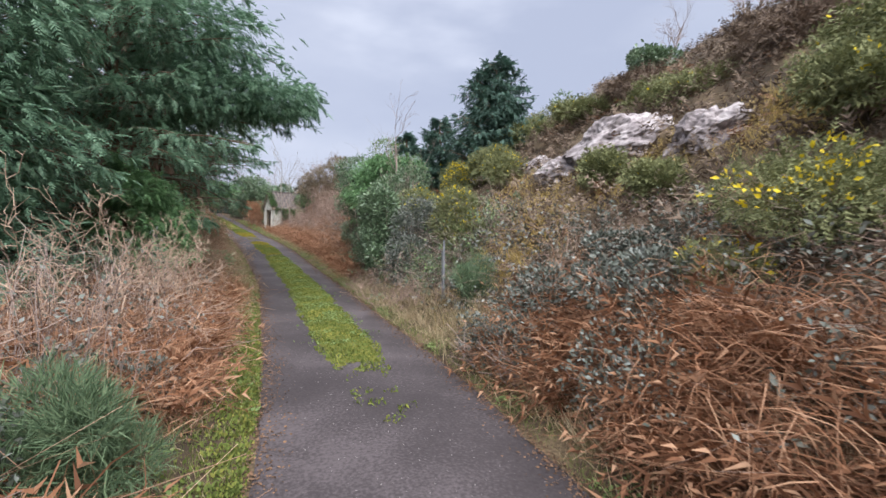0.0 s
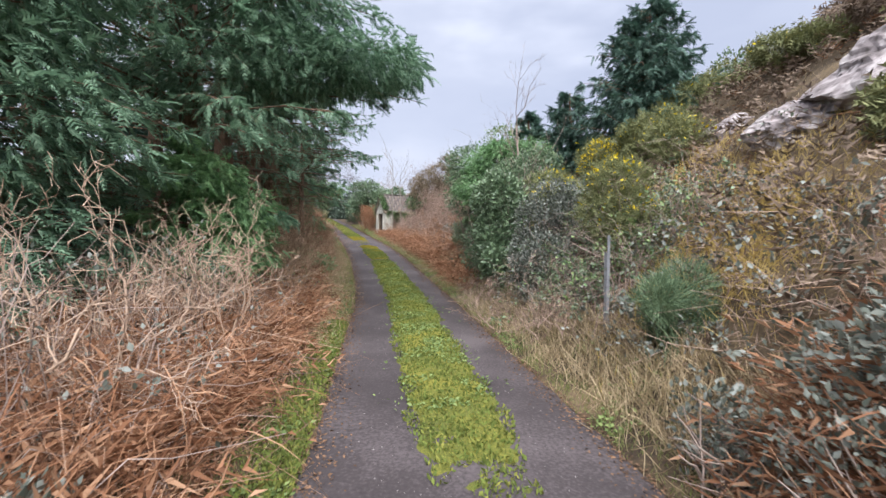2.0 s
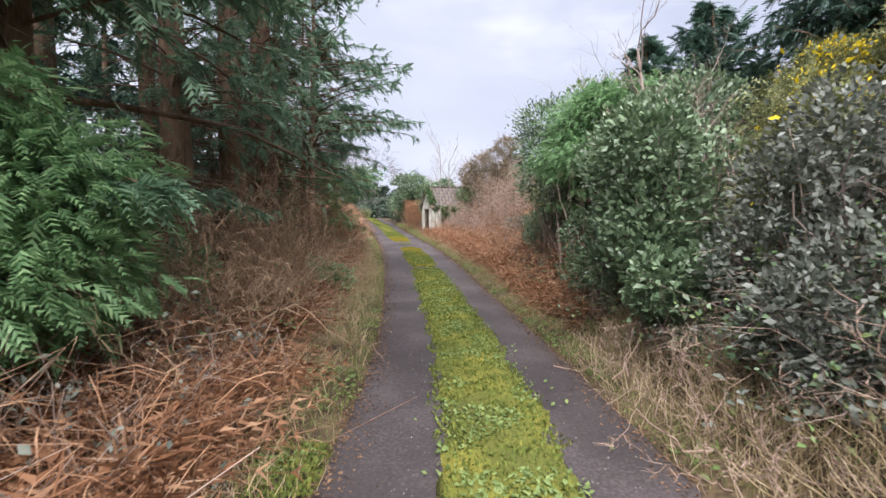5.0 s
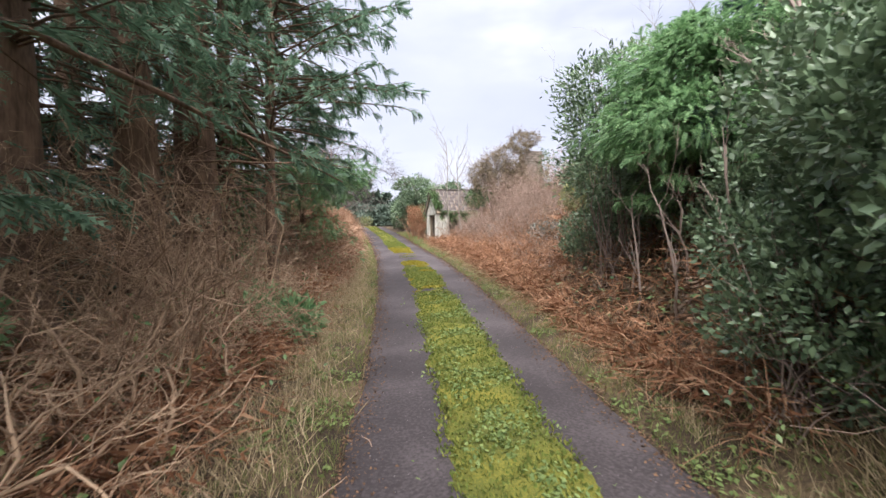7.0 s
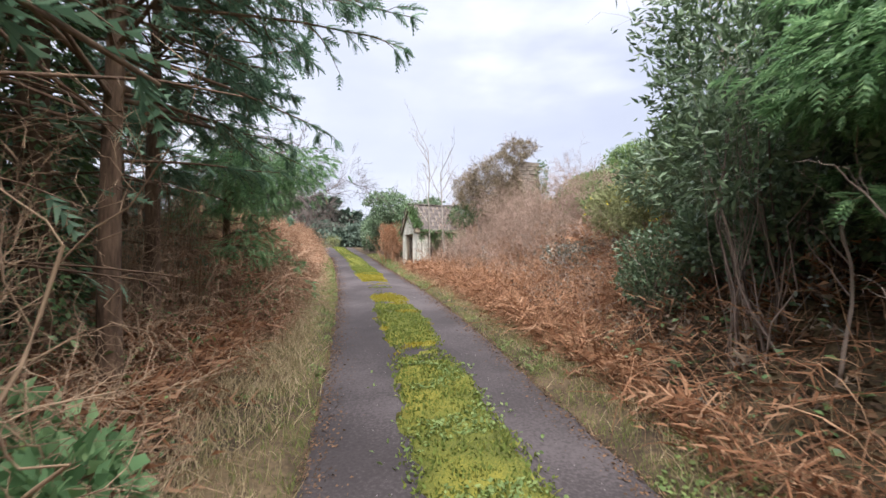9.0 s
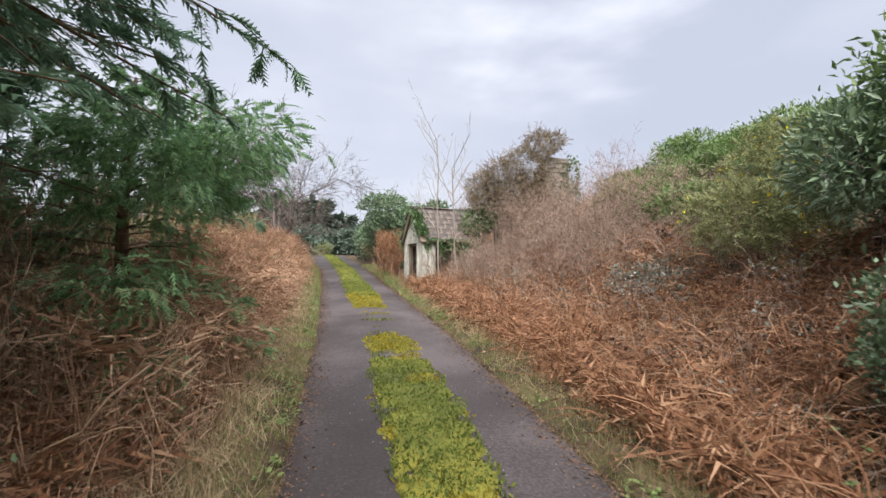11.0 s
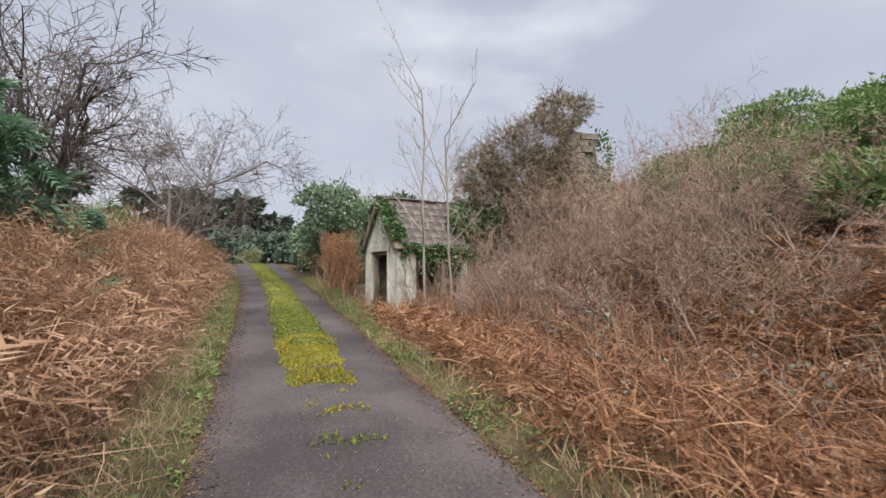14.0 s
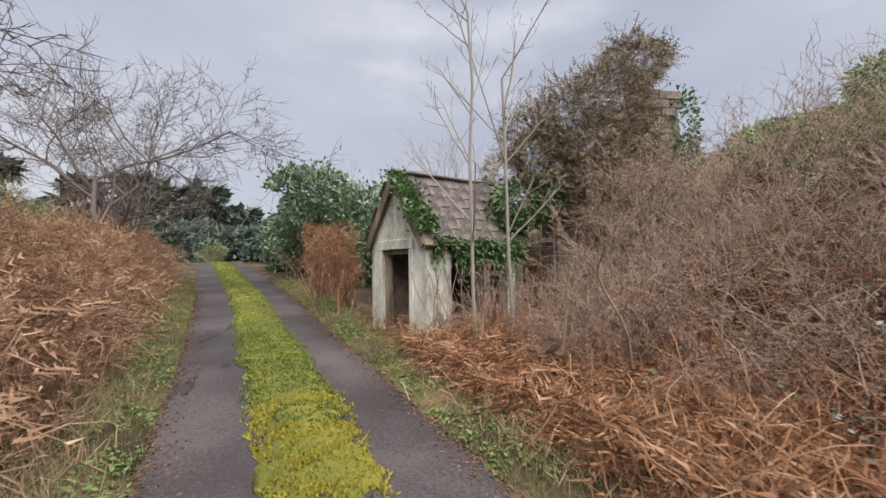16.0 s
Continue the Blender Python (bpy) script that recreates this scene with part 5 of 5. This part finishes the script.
W, D, EAVE, APEX = 1.62, 2.15, 1.38, 2.46
HUT = pose(-1.31, 24.26, 1.46, 0, 0, -64.5)
hut = tagged(new("hut"), "derelict rendered hut with a steep slate roof and ivy", "hut")
hut.matrix_world = HUT
D0, D1, DH = 0.37, 1.20, 1.26
part("gable_wall", prism([(0, -0.3), (D0, -0.3), (D0, DH), (D1, DH), (D1, -0.3), (W, -0.3), (W, EAVE), (W / 2, APEX), (0, EAVE)], 0, 0.2), M_PLASTER, hut, "stained pale render with a doorway")
part("back_wall", prism([(0, -0.3), (W, -0.3), (W, EAVE), (W / 2, APEX), (0, EAVE)], D - 0.2, D), M_STONE, hut, "bare rubble stone")
part("side_wall", box(0, 0.2, 0.2, D - 0.2, -0.3, EAVE), M_STONE, hut)
part("corner_pier", box(W - 0.2, W, 0.2, 0.5, -0.3, EAVE - 0.002, 0.01), M_PLASTER, hut, "stained pale render")
part("window_pier", box(W - 0.2, W - 0.01, 1.20, 1.36, -0.3, EAVE - 0.002, 0.01), M_STONE, hut)
part("end_pier", box(W - 0.2, W, 1.75, D - 0.2, -0.3, EAVE - 0.002, 0.01), M_PLASTER, hut)
part("sill_wall", box(W - 0.19, W - 0.02, 0.5, 1.20, -0.3, 0.18, 0.01), M_STONE, hut)
part("lintel", box(D0 - 0.12, D1 + 0.12, -0.035, -0.002, DH, DH + 0.16, 0.008), M_PLASTER, hut, "flat rendered lintel over the doorway")
for x0, x1 in ((D0 - 0.11, D0), (D1, D1 + 0.11)):
    part("door_surround", box(x0, x1, -0.03, -0.002, -0.3, DH, 0.008), M_PLASTER, hut)
for x0, x1 in ((D0 + 0.003, D0 + 0.07), (D1 - 0.07, D1 - 0.003)):
    part("door_jamb", box(x0, x1, 0.04, 0.14, -0.3, DH - 0.004, 0.006), M_TIMBER, hut, "rotten timber jamb")
part("door_head", box(D0 + 0.07, D1 - 0.07, 0.04, 0.14, DH - 0.08, DH - 0.004, 0.006), M_TIMBER, hut)
part("floor_slab", box(0.2, W - 0.2, 0.2, D - 0.2, -0.28, -0.1), M_STONE, hut)
part("wall_plate", box(W - 0.16, W - 0.04, 0.5, 1.75, EAVE - 0.14, EAVE - 0.004, 0.006), M_TIMBER, hut, "rotten timber wall plate")
DECK = {}
slope = math.hypot(W / 2, APEX - EAVE)
tilt = math.degrees(math.atan2(APEX - EAVE, W / 2))
for s in (-1, 1):
    bm = box(-0.10, D + 0.08, -0.02, slope + 0.16, 0.0, 0.04)
    rot = Matrix.Translation((W / 2, 0, APEX + 0.02)) @ Euler((0, 0, radians(-90 * s))).to_matrix().to_4x4() @ Matrix.Rotation(radians(-tilt), 4, "X")
    if s > 0:
        rot = rot @ Matrix.Translation((-D, 0, 0))
    bmesh.ops.transform(bm, matrix=rot, verts=bm.verts)
    DECK[s] = part("roof_deck", bm, M_TIMBER, hut, "dark roof boarding")
bm = box(W / 2 - 0.09, W / 2 + 0.09, -0.12, D * 0.72, APEX + 0.055, APEX + 0.115, 0.025)
part("ridge_tiles", bm, M_SLATE, hut)
for s in (-1, 1):
    bm = box(0, slope + 0.12, -0.10, -0.06, -0.10, 0.02, 0.006)
    rot = Matrix.Translation((W / 2, 0, APEX + 0.02)) @ (Matrix.Identity(4) if s > 0 else Matrix.Diagonal((-1, 1, 1, 1))) @ Matrix.Rotation(radians(tilt), 4, "Y")
    bmesh.ops.transform(bm, matrix=rot, verts=bm.verts)
    part("bargeboard", bm, M_TIMBER, hut)

# ---- the ruin: a tall gable end, stones proud of the core, smothered in creeper ----
RUIN = pose(2.15, 23.75, 1.6, 0, 0, -4)
ruin = tagged(new("ruined_house"), "ruined stone house end smothered in withered creeper", "ruin")
ruin.matrix_world = RUIN
ruin_gable = part("gable_wall", prism([(-0.2, -0.5), (2.5, -0.5), (2.48, 2.9), (2.36, 4.15), (1.62, 4.25), (1.5, 3.9), (0.9, 3.1), (-0.2, 2.1)], 0, 0.55), M_STONE, ruin, "rubble stone gable")
part("return_wall", box(2.02, 2.48, 0.55, 3.2, -0.5, 2.6, 0.03), M_STONE, ruin)
part("old_roof", prism([(-0.4, 2.0), (-0.3, 1.9), (1.2, 3.2), (1.15, 3.35)], 0.1, 2.6), M_TIMBER, ruin)


# ---- creepers ----
def creeper(name, pts, way, mat, size, template, label, stems=None):
    n = len(pts)
    ob = new(name)
    here = pts.mean(0)
    here[2] = pts[:, 2].min()
    ob.matrix_world = pose(*here)
    tagged(ob, label, "ivy")
    v, t = stamped(template, pts - here, frames(unit(way + rnd_dirs(n) * 0.7), rng.uniform(-1.5, 1.5, n)), size * rng.uniform(0.6, 1.3, n))
    tagged(tri_mesh("foliage", v, t, mat, ob), kind="stuff")
    if stems is not None:
        v, t = tubes(stems - here, np.full(stems.shape[:2], 0.006))
        tagged(tri_mesh("stemwork", v, t, M_TWIG, ob), kind="stuff")
    return ob


def on_hut(x, y, z):
    return np.array([HUT @ Vector(p) for p in zip(x, y, z)])


def build_ivy():
    turn = np.array(HUT.to_3x3())
    # along the near rake and over the eave
    n = 1500
    q = rng.random(n) ** 0.8
    x = W / 2 + q * (W / 2 + 0.1) + rng.normal(0, 0.05, n)
    y = rng.normal(0.02, 0.13, n)
    z = APEX - q * (APEX - EAVE) + 0.06 + np.abs(rng.normal(0, 0.07, n))
    creeper("ivy", on_hut(x, y, z), np.tile(turn @ np.array([0.3, -0.6, 0.4]), (n, 1)), M_IVY, 0.075, LEAF, "dark green ivy along the gable of the hut")
    n = 3000
    y = rng.uniform(0.1, 2.2, n)
    x = W + np.abs(rng.normal(0.03, 0.07, n))
    z = EAVE + 0.05 - np.abs(rng.normal(0, 0.42, n)) * (0.5 + 0.5 * wave(y * 3, y, 0.6))
    s = span(0, 1, 5)[None, :, None]
    k = 40
    sy = rng.uniform(0.1, 2.3, k)
    a = on_hut(np.full(k, W + 0.03), sy, np.full(k, -0.15))
    b = on_hut(np.full(k, W + 0.05), sy + rng.normal(0, 0.25, k), rng.uniform(0.6, 1.4, k))
    st = a[:, None] * (1 - s) + b[:, None] * s + rng.normal(size=(k, 5, 3)) * 0.03
    creeper("ivy", on_hut(x, y, z), np.tile(turn @ np.array([0.8, -0.2, -0.4]), (n, 1)), M_IVY, 0.07, LEAF, "ivy hanging from the eave of the hut", st)
    n = 300
    x, y, z = rng.uniform(-0.12, 0.06, n), rng.normal(0, 0.1, n), EAVE + rng.normal(0.1, 0.22, n)
    creeper("ivy", on_hut(x, y, z), np.tile(turn @ np.array([-0.5, -0.6, 0.0]), (n, 1)), M_IVY, 0.07, LEAF, "small tuft of ivy at the eave")
    # ivy between hut and ruin
    lob = [(1.35, 23.7, 3.55, 0.55, 0.5, 0.45), (0.95, 23.9, 3.2, 0.4, 0.4, 0.35), (1.75, 23.6, 3.7, 0.4, 0.4, 0.4)]
    p, d = blob_points(2600, lob)
    creeper("ivy", p, d + np.array([0, 0, -0.2]), M_IVY, 0.10, LEAF, "dark green ivy hanging on the ruin")
    lob = [(4.65, 23.6, 5.1, 0.28, 0.35, 0.75), (4.55, 23.5, 4.4, 0.35, 0.3, 0.5)]
    p, d = blob_points(1300, lob)
    creeper("ivy", p, d, M_IVY, 0.09, LEAF, "dark ivy on the corner of the ruin")
    # the withered mass
    lob = [(1.55, 23.6, 4.7, 0.6, 0.5, 0.6), (2.2, 23.3, 4.9, 0.8, 0.6, 0.8), (2.9, 23.3, 5.35, 0.75, 0.6, 0.75), (3.5, 23.5, 6.2, 0.55, 0.55, 0.5), (3.95, 23.7, 6.4, 0.5, 0.45, 0.32), (2.6, 23.2, 4.3, 0.8, 0.5, 0.7), (3.4, 23.3, 4.0, 0.6, 0.45, 0.7), (2.9, 23.3, 3.5, 0.9, 0.4, 0.6), (4.1, 23.4, 3.4, 0.5, 0.4, 0.7), (1.7, 23.5, 4.3, 0.6, 0.5, 0.6), (3.2, 23.2, 4.7, 0.55, 0.4, 0.6)]
    p, d = blob_points(17000, lob, 0.6)
    s = span(0, 1, 5)[None, :, None]
    a, da = blob_points(700, lob, 0.85)
    st = a[:, None] + (da[:, None] * 0.5 + np.array([0, 0, 0.2])) * 0.5 * s + rng.normal(size=(700, 5, 3)) * 0.05
    creeper("withered_creeper", p, d + np.array([0, 0, -0.1]), M_CREEPER, 0.16, SPRIG, "brown withered creeper heaped over the ruin", st)


build_ivy()

# ---- small things ----
post = tagged(new("fence_post"), "thin galvanised steel fence post in the brambles", "fence post")
post.matrix_world = pose(3.45, -1.75, float(height(3.45, -1.75)), 3, -4, 20)
part("web", box(-0.003, 0.003, -0.022, 0.022, -0.2, 0.95), M_GALV, post)
part("flange", box(0.0035, 0.04, -0.022, -0.016, -0.2, 1.15), M_GALV, post)


def stick(x, y, turn, long, thick, rise, label):
    n = 8
    s = span(0, 1, n)
    a = radians(turn)
    px, py = x + np.cos(a) * s * long, y + np.sin(a) * s * long + 0.03 * np.sin(5 * s)
    pz = np.maximum(height(px, py), lane_z(px, py) * (np.abs(px - mid(py)) < HALF) - 9 * (np.abs(px - mid(py)) >= HALF)) + thick + rise * s
    v, t = tubes(np.stack([px, py, pz], -1)[None], (thick * span(1, 0.4, n))[None], 6)
    return tagged(tri_mesh("fallen_stick", v, t, M_PALEWOOD, smooth=True), label, "stick", "fallen sticks")


stick(2.55, 0.1, -40, 1.3, 0.011, 0.25, "pale broken branch lying on the bank")
stick(-0.35, -0.9, 195, 1.3, 0.013, 0.35, "pale broken branch leaning in the brambles")
stick(-0.2, 3.6, 70, 0.35, 0.005, 0.0, "thin twig lying on the tarmac")
stick(0.0, 4.3, 120, 0.25, 0.004, 0.0, "thin twig lying on the tarmac")
stick(0.35, 7.6, -50, 0.3, 0.005, 0.0, "thin twig lying on the tarmac")
stick(-1.7, 18.2, 60, 0.32, 0.005, 0.0, "thin twig lying on the tarmac")
stick(1.9, 17.2, 10, 1.4, 0.010, 0.3, "pale dead branch lying over the bracken")


def damp(x, y, rx, ry, seed):
    n = 20
    a = span(0, 2 * np.pi, n + 1)[:-1]
    r = 1 + 0.3 * np.sin(3 * a + seed) + 0.2 * np.sin(5 * a + 2 * seed)
    px, py = np.append(x + rx * r * np.cos(a), x), np.append(y + ry * r * np.sin(a), y)
    v = np.stack([px, py, lane_z(px, py) + 0.006], -1)
    t = np.array([(i, (i + 1) % n, n) for i in range(n)])
    return tagged(tri_mesh("damp_patch", v, t, M_DAMP), "dark damp patch on the tarmac", "stain", kind="structure")


damp(-3.95, 24.2, 0.10, 0.35, 1.0)
damp(-3.75, 24.9, 0.07, 0.40, 2.0)
damp(-3.50, 21.6, 0.09, 0.30, 3.0)
damp(-3.25, 22.4, 0.05, 0.22, 4.0)

# ---- pieces: slates of the hut, stones of the ruin ----
SLATE = slab_mesh("slate", 0.435, 0.30, 0.018, M_SLATE)
ROWS = 6
for s in (-1, 1):
    for r in range(ROWS):
        for c in range(6):
            x = 0.10 + (c + 0.5 * (r % 2)) * 0.44
            if x > D + 0.1 or (s > 0 and rng.random() < 0.05):
                continue
            down = 0.10 + r * (slope + 0.1) / ROWS
            m = Matrix.Translation((W / 2, 0, APEX + 0.066)) @ (Matrix.Identity(4) if s > 0 else Matrix.Rotation(radians(180), 4, "Z") @ Matrix.Translation((0, -D, 0)))
            m = m @ Matrix.Rotation(radians(tilt), 4, "Y") @ Matrix.Translation((down, x, 0.006)) @ Euler((rng.normal(0, 0.01), -0.07, radians(90) + rng.normal(0, 0.035))).to_matrix().to_4x4()
            ob = new("slate", SLATE)
            ob.parent = DECK[s]
            ob.matrix_local = m
STONES = [slab_mesh("stone", 0.30 + 0.07 * i, 0.10, 0.15, M_STONE) for i in range(3)]
for r in range(27):
    z = -0.3 + r * 0.165
    left = np.interp(z, [2.1, 3.1, 3.9, 4.2], [-0.2, 0.9, 1.5, 1.62])
    x = left + 0.05
    while x < 2.4:
        i = int(rng.integers(0, 3))
        wide = 0.30 + 0.07 * i
        if x + wide > 2.5:
            break
        ob = new("stone", STONES[i])
        ob.parent = ruin_gable
        ob.matrix_local = pose(x + wide / 2, -0.03 + rng.normal(0, 0.012), z, rng.normal(0, 1), rng.normal(0, 1), rng.normal(0, 2))
        x += wide + 0.018


# ---- bushes that close gaps in the hedges ----
for ex, ey, ew, eh in ((-3.1, 32.6, 1.7, 3.2), (-1.3, 30.2, 1.3, 2.5)):
    bush("evergreen_bush", ex, ey, ew, eh, M_HOLLY, 6000, 0.15, LEAF, EV, stems=20)
for ex, ey, ew, eh in ((3.3, -5.3, 0.7, 0.75), (3.6, -6.5, 0.8, 0.8), (3.2, -4.4, 0.6, 0.7)):
    bush("bramble_bush", ex, ey, ew, eh, M_GREYLEAF, 2200, 0.05, LEAF, "grey-green bramble clump over rust-brown bracken", stems=70)
for ex, ey, ew, eh in ((4.2, -6.0, 0.8, 0.75), (4.0, -4.9, 0.8, 0.7), (4.9, -5.0, 0.7, 0.4), (3.3, 0.9, 0.5, 0.8)):
    bush("bramble_bush", ex, ey, ew, eh, M_GREYLEAF, 4500, 0.062, LEAF, "grey-green bramble clump with purple-brown canes", stems=130, wood=M_SHRUB)
bush("bramble_bush", -0.75, -5.2, 0.7, 0.7, M_GREYLEAF, 3000, 0.06, LEAF, "dusty bramble clump among dead bracken", stems=90, wood=M_CANE)
bush("bramble_bush", -1.3, -6.4, 0.8, 0.9, M_GREYLEAF, 3500, 0.06, LEAF, "dusty bramble clump among dead bracken", stems=90, wood=M_CANE)
for sx, sy, sh in ((3.5, 2.8, 2.6), (3.8, 3.6, 2.8), (4.1, 4.6, 2.9)):
    bare_tree("sapling", sx, sy, sh, "thin bare stem rising above the hedge", stems=3, levels=5, kids=(6, 4, 3, 2), thick=0.02, mat=M_TWIG, spread=0.16, trunk=0.55, shrink=0.45)

for sx, sy, sh in ((2.95, 0.2, 1.1), (3.0, 1.2, 1.3), (3.2, -0.7, 1.0), (3.0, 2.1, 1.3), (3.5, -1.5, 0.9), (3.5, -0.2, 1.3), (3.7, -4.9, 0.8), (4.0, -5.7, 0.8)):
    bare_tree("bramble_bush", sx, sy, sh, "leafless purple-brown bramble with arching canes", stems=10, spread=0.9, levels=4, kids=(4, 4, 3), thick=0.009, mat=M_SHRUB, up=0.05, angle=1.0, wob=0.2, category="brambles")
for bx, by, bw, bh in ((-1.75, 26.2, 0.8, 2.2), (-2.3, 27.8, 0.8, 2.2)):
    bush("beech_bush", bx, by, bw, bh, M_BRACKEN, 1500, 0.16, FROND, "young beech bush holding brown dead leaves", stems=40, wood=M_CANE)
for bx, by, bw, bh in ((0.4, 26.2, 1.1, 3.0), (1.5, 25.8, 1.0, 3.3)):
    bush("brown_thicket", bx, by, bw, bh, M_CREEPER, 2500, 0.17, SPRIG, "brown withered creeper thicket behind the hut", stems=50, wood=M_SHRUB)

for hx, hy, hw, hh in ((4.0, 5.5, 0.8, 1.7), (4.0, 6.7, 0.8, 1.8), (3.9, 7.8, 0.8, 1.8), (3.9, 9.0, 0.8, 1.8), (3.9, 10.1, 0.8, 1.7), (3.0, 2.4, 0.6, 1.8)):
    bush("holly_bush", hx, hy, hw, hh, M_HOLLY, 3800, 0.085, LEAF, "dark glossy holly in the shade of the evergreens", stems=30)

# the high brown hedge on the left bank, and the evergreen behind it
for i in range(13):
    hy = 14.4 + 1.4 * i
    hx = float(mid(hy)) - HALF - 1.7 - 0.35 * (i % 2)
    bush("dead_hedge_bush", hx, hy, 1.0, 1.7 + 0.03 * i, M_RUSSET, 1500, 0.28, FROND, "tall rust-brown dead bracken clump on the bank", stems=60, wood=M_CANE)
for i in range(9):
    hy = 15.4 + 2.0 * i
    hx = float(mid(hy)) - HALF - 3.3
    bush("olive_hedge_bush", hx, hy, 1.2, 2.2, M_GORSE, 3000, 0.22, SPRIG, "olive-brown hedge bush behind the dead bracken", stems=40, wood=M_TWIG)
conifer("cypress_tree", -6.0, 18.8, 4.0, 1.7, 0.05, "dark green bushy cypress behind the dead hedge", sprays=5500, limbs=90, size=0.34, inner=0.1, girth=0.1)


def build_verge_moss():
    n = 17000
    y = rng.uniform(-9.8, 1.0, n)
    x = mid(y) - HALF - np.abs(rng.normal(0.1, 0.16, n)) + 0.03
    ok = wave(x, y, 0.3) + 0.5 * wave(x, y, 0.12) > rng.uniform(-1.2, 0.3, n)
    p = np.stack([x, y, height(x, y) + 0.01], -1)[ok]
    m = len(p)
    v, t = stamped(LEAF, p, frames(unit(rnd_dirs(m) * 0.8 + np.array([0, 0, 0.8])), rng.uniform(0, 6, m)), rng.uniform(0.02, 0.055, m))
    stuff(tri_mesh("verge_moss", v, t, M_MOSSLEAF), "yellow-green moss along the edge of the tarmac", "moss")


build_verge_moss()


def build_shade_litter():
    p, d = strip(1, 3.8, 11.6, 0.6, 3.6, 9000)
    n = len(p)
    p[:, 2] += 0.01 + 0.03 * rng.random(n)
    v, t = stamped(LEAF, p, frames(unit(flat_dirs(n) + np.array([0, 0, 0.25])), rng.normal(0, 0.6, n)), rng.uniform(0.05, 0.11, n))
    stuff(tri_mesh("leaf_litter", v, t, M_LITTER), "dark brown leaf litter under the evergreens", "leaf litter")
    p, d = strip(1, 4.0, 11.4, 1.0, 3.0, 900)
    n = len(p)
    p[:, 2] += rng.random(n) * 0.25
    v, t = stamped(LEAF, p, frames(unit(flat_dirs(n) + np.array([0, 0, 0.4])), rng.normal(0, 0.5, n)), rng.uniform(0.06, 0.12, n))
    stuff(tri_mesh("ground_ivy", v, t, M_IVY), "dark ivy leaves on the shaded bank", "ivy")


build_shade_litter()
